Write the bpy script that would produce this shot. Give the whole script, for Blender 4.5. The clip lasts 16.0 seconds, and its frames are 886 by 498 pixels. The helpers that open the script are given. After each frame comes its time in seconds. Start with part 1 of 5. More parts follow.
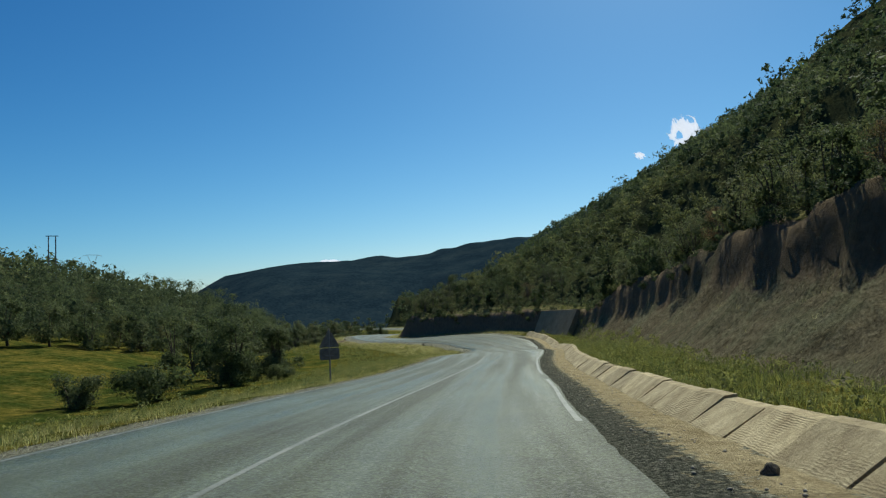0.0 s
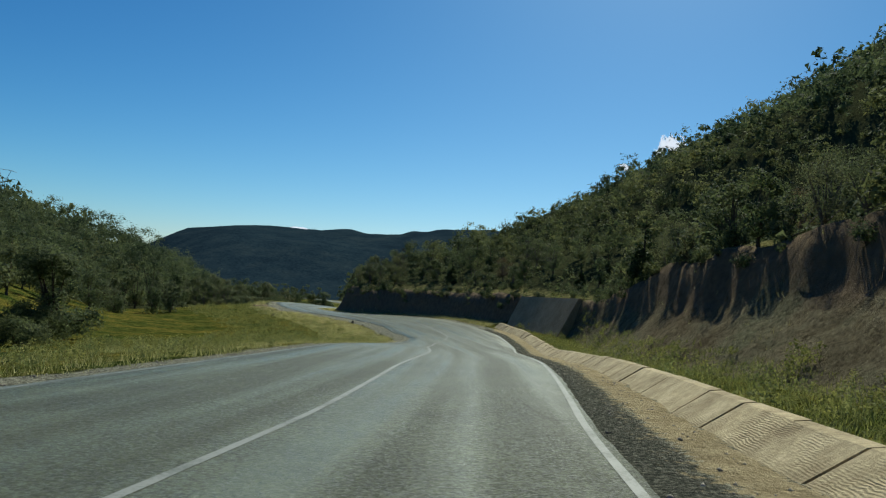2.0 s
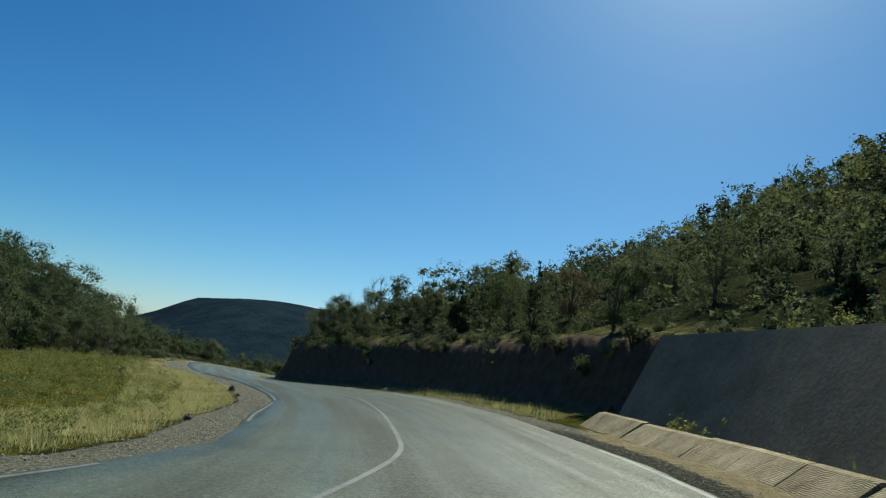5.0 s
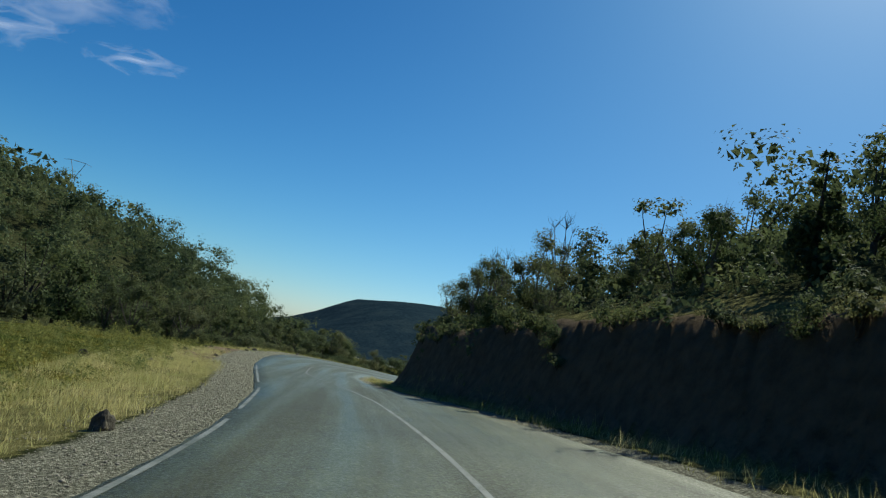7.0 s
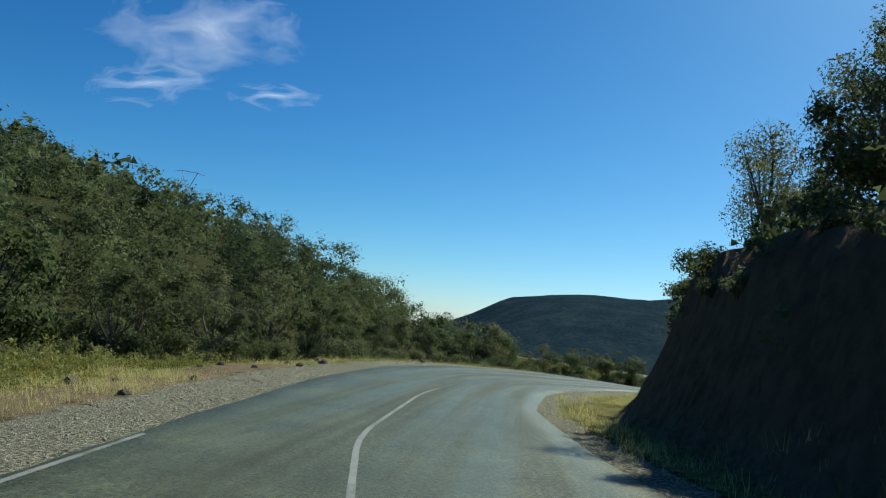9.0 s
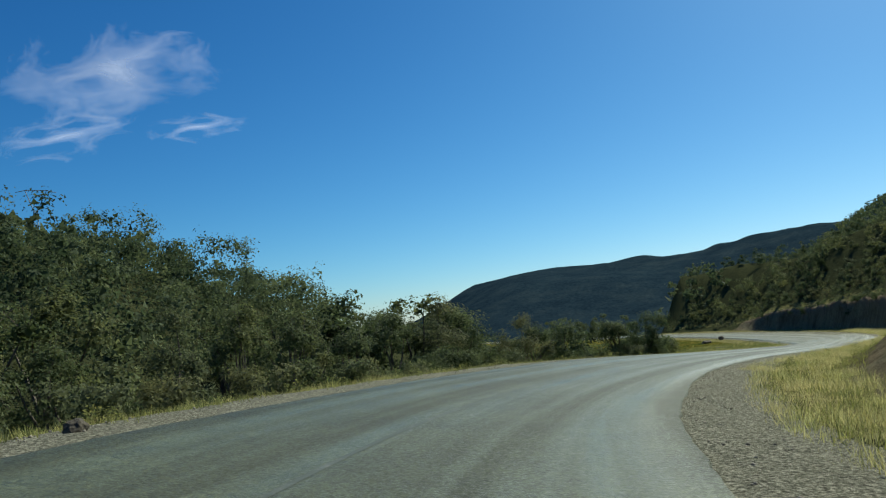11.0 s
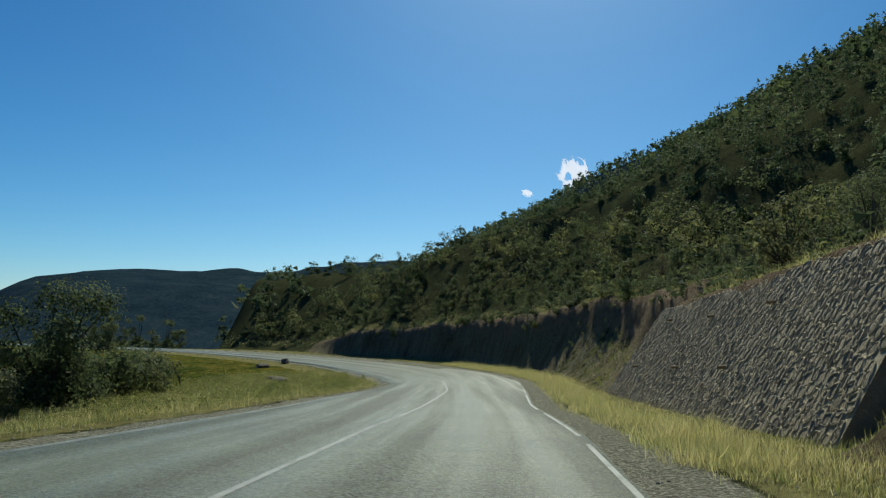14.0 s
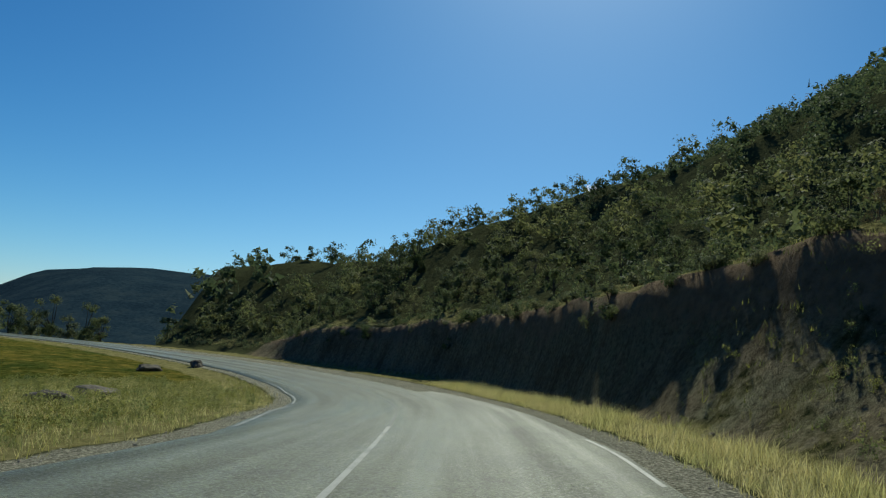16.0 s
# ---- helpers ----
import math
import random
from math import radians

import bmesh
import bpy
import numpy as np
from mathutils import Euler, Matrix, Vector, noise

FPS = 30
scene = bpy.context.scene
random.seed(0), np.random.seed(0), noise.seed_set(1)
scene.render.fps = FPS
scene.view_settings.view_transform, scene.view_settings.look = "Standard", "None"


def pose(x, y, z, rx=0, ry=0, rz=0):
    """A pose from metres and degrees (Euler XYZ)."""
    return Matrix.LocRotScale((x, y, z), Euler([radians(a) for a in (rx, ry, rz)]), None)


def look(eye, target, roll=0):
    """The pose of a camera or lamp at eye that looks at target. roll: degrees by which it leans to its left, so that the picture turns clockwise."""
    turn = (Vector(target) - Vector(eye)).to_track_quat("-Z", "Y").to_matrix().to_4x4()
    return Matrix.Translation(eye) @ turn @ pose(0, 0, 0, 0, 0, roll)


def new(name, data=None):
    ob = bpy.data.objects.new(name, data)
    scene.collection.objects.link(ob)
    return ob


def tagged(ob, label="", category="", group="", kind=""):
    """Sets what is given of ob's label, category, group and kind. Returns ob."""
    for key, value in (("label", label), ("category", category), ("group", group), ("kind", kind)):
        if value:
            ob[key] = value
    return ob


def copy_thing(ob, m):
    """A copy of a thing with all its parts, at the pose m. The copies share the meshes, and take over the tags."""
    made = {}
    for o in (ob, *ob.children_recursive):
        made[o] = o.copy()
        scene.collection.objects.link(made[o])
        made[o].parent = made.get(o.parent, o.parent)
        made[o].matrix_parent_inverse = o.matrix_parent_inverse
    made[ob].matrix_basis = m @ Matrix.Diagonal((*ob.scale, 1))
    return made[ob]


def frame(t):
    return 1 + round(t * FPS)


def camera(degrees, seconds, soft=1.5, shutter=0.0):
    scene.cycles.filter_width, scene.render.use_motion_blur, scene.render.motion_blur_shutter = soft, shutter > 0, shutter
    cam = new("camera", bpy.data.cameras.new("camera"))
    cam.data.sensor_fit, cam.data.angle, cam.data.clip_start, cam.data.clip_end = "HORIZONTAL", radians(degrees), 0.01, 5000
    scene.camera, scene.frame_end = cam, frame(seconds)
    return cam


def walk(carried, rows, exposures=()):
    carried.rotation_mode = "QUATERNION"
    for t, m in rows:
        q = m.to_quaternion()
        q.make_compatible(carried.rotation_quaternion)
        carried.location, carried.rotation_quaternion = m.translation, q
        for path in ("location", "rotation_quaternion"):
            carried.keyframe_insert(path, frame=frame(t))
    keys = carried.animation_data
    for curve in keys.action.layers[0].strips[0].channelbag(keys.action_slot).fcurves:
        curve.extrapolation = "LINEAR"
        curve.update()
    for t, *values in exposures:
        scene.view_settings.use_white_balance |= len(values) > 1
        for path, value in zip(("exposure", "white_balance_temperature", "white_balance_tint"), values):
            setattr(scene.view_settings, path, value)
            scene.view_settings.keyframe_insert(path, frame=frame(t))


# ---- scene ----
PATH = [
    (0, (-1.297, 0.627, 2.377), (-1.285, 2.621, 2.519), -2.7),
    (0.5, (-0.963, 8.108, 1.889), (-0.882, 10.102, 2.012), 1.4),
    (1, (-0.292, 15.889, 1.363), (-0.206, 17.884, 1.475), 3.7),
    (1.5, (0.625, 23.786, 0.886), (0.711, 25.781, 0.997), 4.7),
    (2, (1.457, 31.773, 0.504), (1.546, 33.768, 0.611), 5.2),
    (2.5, (2.498, 40.395, 0.103), (2.57, 42.384, 0.3), 6.8),
    (3, (3.622, 49.39, -0.182), (3.681, 51.371, 0.084), 6.1),
    (3.2, (4.041, 52.838, -0.306), (4.093, 54.819, -0.035), 6.5),
    (5.3, (5.136, 81.723, -2.181), (5.102, 83.691, -1.829), 11.1),
    (5.5, (5.044, 84.224, -2.194), (4.968, 86.192, -1.847), 12.3),
    (6, (4.202, 91.299, -2.209), (4.047, 93.265, -1.876), 13.9),
    (6.5, (3.386, 99.492, -2.227), (3.105, 101.448, -1.917), 13.4),
    (7, (2.138, 107.451, -2.333), (1.729, 109.388, -2.044), 12.9),
    (7.5, (0.447, 115.22, -2.494), (-0.09, 117.129, -2.227), 12.0),
    (8, (-1.818, 122.68, -2.652), (-2.468, 124.555, -2.41), 10.8),
    (8.5, (-4.333, 129.843, -2.828), (-5.075, 131.687, -2.603), 8.9),
    (8.7, (-5.381, 132.734, -2.9), (-6.142, 134.571, -2.68), 8.2),
    (10.8, (-15.037, 165.283, -3.903), (-15.779, 167.128, -3.687), -2.4),
    (11, (-15.727, 168.553, -4.018), (-16.402, 170.423, -3.804), -3.8),
    (11.5, (-17.359, 176.691, -4.325), (-17.802, 178.63, -4.115), -5.9),
    (12, (-18.519, 183.297, -4.518), (-18.691, 185.279, -4.311), -6.1),
    (12.5, (-17.859, 191.181, -4.589), (-17.813, 193.17, -4.381), -4.9),
    (13, (-16.613, 198.507, -4.736), (-16.403, 200.484, -4.525), -2.8),
    (13.5, (-15.087, 205.683, -5.023), (-14.762, 207.644, -4.804), -0.2),
    (14, (-13.427, 212.567, -5.339), (-13.052, 214.517, -5.104), 1.5),
    (14.5, (-11.474, 219.746, -5.666), (-11.087, 221.692, -5.416), 2.2),
    (15, (-9.418, 227.247, -6.022), (-9.033, 229.191, -5.752), 2.8),
    (15.5, (-7.586, 234.601, -6.367), (-7.209, 236.545, -6.083), 3.7),
    (16, (-6.169, 242.255, -6.502), (-5.846, 244.208, -6.214), 5.2),
]
cam = camera(62.4, 16.0, soft=1.2)
# the clip's camera opens up where it turns away from the sun
EXPOSURES = ((0.0, 0.0), (5.5, 0.03), (7.0, 0.08), (8.0, 0.14), (8.5, 0.32), (9.7, 0.34), (11.0, 0.2), (12.0, 0.0), (16.0, 0.0))
walk(cam, [(t, look(eye, target, roll)) for t, eye, target, roll in PATH], EXPOSURES)

# ---- world, sun and exposure ----
SUN_AZ, SUN_EL = 19.0, 45.0      # degrees right of +y, above the horizon
world = bpy.data.worlds.new("sky")
scene.world = world
world.use_nodes = True
wn = world.node_tree.nodes
sky_tex = wn.new("ShaderNodeTexSky")
sky_tex.sky_type = 'NISHITA'
sky_tex.sun_disc = False
sky_tex.sun_elevation = radians(SUN_EL)
sky_tex.sun_rotation = radians(SUN_AZ)
sky_tex.altitude = 1500
sky_tex.air_density = 1.0
sky_tex.dust_density = 1.7
sky_tex.ozone_density = 4.0
# the clear, deep blue of mountain air overhead, paler towards the horizon: level and steepness of each colour
split, merge = wn.new("ShaderNodeSeparateColor"), wn.new("ShaderNodeCombineColor")
world.node_tree.links.new(sky_tex.outputs[0], split.inputs[0])
for k, (lift, steep) in enumerate(((0.0112, 2.0), (0.0415, 1.38), (0.0735, 1.1))):
    power, scale = wn.new("ShaderNodeMath"), wn.new("ShaderNodeMath")
    power.operation, scale.operation = 'POWER', 'MULTIPLY'
    power.inputs[1].default_value, scale.inputs[1].default_value = steep, lift
    world.node_tree.links.new(split.outputs[k], power.inputs[0])
    world.node_tree.links.new(power.outputs[0], scale.inputs[0])
    world.node_tree.links.new(scale.outputs[0], merge.inputs[k])
world.node_tree.links.new(merge.outputs[0], wn["Background"].inputs[0])
wn["Background"].inputs["Strength"].default_value = 0.97
sun_data = bpy.data.lights.new("sun", 'SUN')
sun_data.energy = 4.5
sun_data.angle = radians(0.53)
sun_data.color = (0.97, 1.0, 0.83)
sun = new("sun", sun_data)
az, el = radians(SUN_AZ), radians(SUN_EL)
sun.matrix_world = look((0, 0, 200), (-math.sin(az) * math.cos(el), -math.cos(az) * math.cos(el), 200 - math.sin(el)))

# ---- materials ----
def material(name, rough=0.8, spec=0.3):
    m = bpy.data.materials.new(name)
    m.use_nodes = True
    b = m.node_tree.nodes["Principled BSDF"]
    b.inputs["Roughness"].default_value = rough
    b.inputs["Specular IOR Level"].default_value = spec
    return m, m.node_tree.nodes, m.node_tree.links, b


def noise_node(nodes, links, scale, detail=4.0, rough=0.6, coord="Object"):
    tc = nodes.new("ShaderNodeTexCoord")
    n = nodes.new("ShaderNodeTexNoise")
    n.inputs["Scale"].default_value = scale
    n.inputs["Detail"].default_value = detail
    n.inputs["Roughness"].default_value = rough
    links.new(tc.outputs[coord], n.inputs["Vector"])
    return n.outputs["Fac"]


def ramp(nodes, links, fac, stops):
    r = nodes.new("ShaderNodeValToRGB")
    while len(r.color_ramp.elements) < len(stops):
        r.color_ramp.elements.new(0.5)
    for e, (p, c) in zip(r.color_ramp.elements, stops):
        e.position, e.color = p, (*c, 1)
    links.new(fac, r.inputs["Fac"])
    return r.outputs["Color"]


def mix(nodes, links, fac, a, b, kind='MIX'):
    m = nodes.new("ShaderNodeMix")
    m.data_type, m.blend_type = 'RGBA', kind
    for sock, v in ((m.inputs[0], fac), (m.inputs[6], a), (m.inputs[7], b)):
        if isinstance(v, (int, float)):
            sock.default_value = v
        elif isinstance(v, tuple):
            sock.default_value = (*v, 1)
        else:
            links.new(v, sock)
    return m.outputs[2]


def maths(nodes, links, op, a, b=0.0):
    m = nodes.new("ShaderNodeMath")
    m.operation = op
    for sock, v in zip(m.inputs, (a, b)):
        if isinstance(v, (int, float)):
            sock.default_value = v
        else:
            links.new(v, sock)
    return m.outputs[0]


def bump(nodes, links, bsdf, height, strength=0.4, distance=0.05):
    b = nodes.new("ShaderNodeBump")
    b.inputs["Strength"].default_value = strength
    b.inputs["Distance"].default_value = distance
    links.new(height, b.inputs["Height"])
    links.new(b.outputs[0], bsdf.inputs["Normal"])


def simple(name, dark, light, scale, rough=0.85, spec=0.2, strength=0.4, distance=0.03, vary=0.0, fine=None):
    """A surface with a blotchy colour, fine grain and relief; vary: how far single pieces differ."""
    m, n, l, b = material(name, rough, spec)
    f1 = noise_node(n, l, scale)
    f2 = noise_node(n, l, fine or scale * 9, 6.0, 0.7)
    c = ramp(n, l, f1, [(0.3, dark), (0.7, light)])
    g = ramp(n, l, f2, [(0.25, (0.62, 0.62, 0.62)), (0.75, (1.12, 1.12, 1.12))])
    c = mix(n, l, 1.0, c, g, 'MULTIPLY')
    if vary:
        info = n.new("ShaderNodeObjectInfo")
        v = ramp(n, l, info.outputs["Random"], [(0.0, (1 - vary,) * 3), (1.0, (1 + vary,) * 3)])
        c = mix(n, l, 1.0, c, v, 'MULTIPLY')
    l.new(c, b.inputs["Base Color"])
    bump(n, l, b, f2, strength, distance)
    return m


def foliage(name, dark, light, through_light=0.35, ripe=(1.25, 1.2, 1.1), tone=False, young=(0.7, 0.75, 0.7)):
    """Leaves: two tones by leaf and by plant, with light passing through."""
    m, n, l, b = material(name, 0.75, 0.12)
    geo = n.new("ShaderNodeNewGeometry")
    info = n.new("ShaderNodeObjectInfo")
    f = noise_node(n, l, 0.6, 4.0, 0.65)
    c = ramp(n, l, geo.outputs["Random Per Island"], [(0.0, dark), (1.0, light)])
    v = ramp(n, l, info.outputs["Random"], [(0.0, (0.75, 0.8, 0.7)), (0.5, (1.0, 1.0, 1.0)), (1.0, (1.3, 1.15, 1.0))])
    w = ramp(n, l, f, [(0.36, young), (0.64, ripe)])
    c = mix(n, l, 1.0, c, v, 'MULTIPLY')
    c = mix(n, l, 1.0, c, w, 'MULTIPLY')
    if tone:
        at = n.new("ShaderNodeAttribute")
        at.attribute_name = "tone"
        c = mix(n, l, 1.0, c, ramp(n, l, at.outputs["Fac"], [(0.0, (0.5, 0.58, 0.6)), (0.5, (0.95, 0.98, 0.95)), (1.0, (1.45, 1.35, 1.2))]), 'MULTIPLY')
    l.new(c, b.inputs["Base Color"])
    t = n.new("ShaderNodeBsdfTranslucent")
    l.new(c, t.inputs["Color"])
    s = n.new("ShaderNodeMixShader")
    s.inputs[0].default_value = through_light
    l.new(b.outputs[0], s.inputs[1])
    l.new(t.outputs[0], s.inputs[2])
    l.new(s.outputs[0], n["Material Output"].inputs["Surface"])
    return m


LEAF = foliage("oak_leaf", (0.062, 0.084, 0.042), (0.16, 0.195, 0.092), 0.42)
LEAF_OLIVE = foliage("olive_leaf", (0.085, 0.1, 0.058), (0.2, 0.225, 0.12), 0.42)
LEAF_DARK = foliage("pine_needles", (0.034, 0.052, 0.028), (0.085, 0.118, 0.055), 0.35)
LEAF_BROWN = foliage("dry_leaf", (0.09, 0.07, 0.042), (0.19, 0.145, 0.085), 0.42)
FOREST = foliage("forest_leaf", (0.075, 0.1, 0.054), (0.15, 0.182, 0.094), 0.4, tone=True)
GRASS = foliage("green_grass", (0.11, 0.145, 0.055), (0.32, 0.36, 0.15), 0.45, (1.4, 1.2, 1.0))
STRAW = foliage("dry_grass", (0.42, 0.39, 0.19), (0.82, 0.78, 0.5), 0.45, (1.1, 0.98, 0.82), young=(0.8, 0.82, 0.54))
WEED = foliage("yellow_weed", (0.14, 0.16, 0.055), (0.42, 0.40, 0.13), 0.4)
BARK = simple("bark", (0.05, 0.04, 0.03), (0.12, 0.10, 0.08), 6, 0.9, 0.1, 0.8, 0.02)
TWIG = simple("grey_twig", (0.10, 0.085, 0.07), (0.2, 0.17, 0.14), 8, 0.9, 0.1)
WALL_CONCRETE = simple("wall_concrete", (0.31, 0.22, 0.12), (0.46, 0.34, 0.2), 0.9, 0.9, 0.2, 0.4, 0.03)
MORTAR = simple("mortar", (0.32, 0.265, 0.175), (0.52, 0.44, 0.3), 3, 0.95, 0.1, 0.8, 0.03)
STONE = simple("wall_stone", (0.15, 0.12, 0.075), (0.33, 0.265, 0.16), 4, 0.85, 0.25, 0.7, 0.02, 0.4)
ROCK = simple("field_rock", (0.075, 0.064, 0.05), (0.19, 0.165, 0.125), 3, 0.9, 0.2, 0.8, 0.04, 0.2)
PEBBLE = simple("gravel", (0.24, 0.21, 0.17), (0.48, 0.43, 0.35), 2, 0.9, 0.2, 0.5, 0.01)
STEEL = simple("grey_steel", (0.22, 0.22, 0.21), (0.34, 0.33, 0.32), 5, 0.55, 0.5, 0.2, 0.005)
RUST = simple("sign_back", (0.16, 0.13, 0.11), (0.3, 0.27, 0.24), 6, 0.6, 0.4, 0.2, 0.005)


def combed_concrete():
    """Pale sandy concrete, combed in long grooves while it was wet."""
    m, n, l, b = material("ditch_concrete", 0.9, 0.2)
    f1, f2 = noise_node(n, l, 1.9, 5, 0.65), noise_node(n, l, 16, 6, 0.72)
    c = ramp(n, l, f1, [(0.3, (0.3, 0.225, 0.125)), (0.5, (0.46, 0.365, 0.215)), (0.7, (0.6, 0.485, 0.3))])
    c = mix(n, l, 1.0, c, ramp(n, l, f2, [(0.28, (0.62, 0.62, 0.6)), (0.7, (1.12, 1.12, 1.1))]), 'MULTIPLY')
    info = n.new("ShaderNodeObjectInfo")
    c = mix(n, l, 1.0, c, ramp(n, l, info.outputs["Random"], [(0.0, (0.82,) * 3), (1.0, (1.15,) * 3)]), 'MULTIPLY')
    at = n.new("ShaderNodeAttribute")
    at.attribute_name = "comb"
    wob = maths(n, l, 'MULTIPLY', noise_node(n, l, 3.5, 4, 0.7), 0.07)
    groove = maths(n, l, 'SINE', maths(n, l, 'MULTIPLY', maths(n, l, 'ADD', at.outputs["Fac"], wob), 330.0))
    worn = maths(n, l, 'MULTIPLY', groove, ramp(n, l, noise_node(n, l, 1.1, 3, 0.6), [(0.42, (0.0,) * 3), (0.66, (1.0,) * 3)]))
    c = mix(n, l, 1.0, c, ramp(n, l, maths(n, l, 'ADD', maths(n, l, 'MULTIPLY', worn, 0.5), 0.5), [(0.0, (0.66, 0.64, 0.6)), (0.4, (1.0, 1.0, 1.0))]), 'MULTIPLY')
    l.new(c, b.inputs["Base Color"])
    bump(n, l, b, maths(n, l, 'ADD', maths(n, l, 'MULTIPLY', worn, 0.35), f2), 0.8, 0.02)
    return m


CONCRETE = combed_concrete()


def road_paint(name, wear):
    """White line paint, worn through to the asphalt in flakes; wear 0 to 1."""
    m, n, l, b = material(name, 0.6, 0.3)
    f1, f2 = noise_node(n, l, 1.3, 4, 0.6), noise_node(n, l, 26, 6, 0.75)
    h = maths(n, l, 'ADD', maths(n, l, 'MULTIPLY', f1, 0.6), maths(n, l, 'MULTIPLY', f2, 0.6))
    c = ramp(n, l, h, [(0.36 + 0.3 * wear, (0.062, 0.072, 0.053)), (0.60 + 0.3 * wear, (0.235, 0.24, 0.215))])
    l.new(c, b.inputs["Base Color"])
    bump(n, l, b, f2, 0.3, 0.006)
    return m


PAINT, PAINT_FAINT, PAINT_WORN = road_paint("road_paint", 0.12), road_paint("faint_road_paint", 0.3), road_paint("worn_road_paint", 0.9)


def asphalt():
    m, n, l, b = material("asphalt", 0.6, 0.26)
    fine = noise_node(n, l, 42, 5, 0.8)
    broad = noise_node(n, l, 0.35, 4, 0.6)
    at = n.new("ShaderNodeAttribute")
    at.attribute_name = "across"
    lanes = n.new("ShaderNodeTexNoise")
    lanes.noise_dimensions = '2D'
    lanes.inputs["Scale"].default_value = 1.0
    lanes.inputs["Detail"].default_value = 3.0
    l.new(at.outputs["Vector"], lanes.inputs["Vector"])
    c = ramp(n, l, broad, [(0.3, (0.056, 0.065, 0.038)), (0.7, (0.084, 0.095, 0.057))])
    c = mix(n, l, 1.0, c, ramp(n, l, lanes.outputs["Fac"], [(0.34, (0.7, 0.7, 0.7)), (0.66, (1.32, 1.32, 1.3))]), 'MULTIPLY')
    c = mix(n, l, 1.0, c, ramp(n, l, fine, [(0.38, (0.35, 0.35, 0.35)), (0.62, (1.7, 1.7, 1.68))]), 'MULTIPLY')
    c = mix(n, l, 1.0, c, ramp(n, l, noise_node(n, l, 14, 4, 0.8), [(0.38, (0.55, 0.55, 0.55)), (0.62, (1.4, 1.4, 1.38))]), 'MULTIPLY')
    patch = noise_node(n, l, 1.1, 5, 0.7)
    c = mix(n, l, 1.0, c, ramp(n, l, patch, [(0.35, (0.8, 0.8, 0.8)), (0.5, (1.0, 1.0, 1.0)), (0.72, (1.2, 1.2, 1.17))]), 'MULTIPLY')
    l.new(c, b.inputs["Base Color"])
    r = ramp(n, l, lanes.outputs["Fac"], [(0.34, (0.72,) * 3), (0.66, (0.42,) * 3)])
    r = mix(n, l, 1.0, r, ramp(n, l, noise_node(n, l, 24, 4, 0.8), [(0.38, (0.62,) * 3), (0.62, (1.35,) * 3)]), 'MULTIPLY')
    l.new(r, b.inputs["Roughness"])
    bump(n, l, b, fine, 0.8, 0.01)
    return m


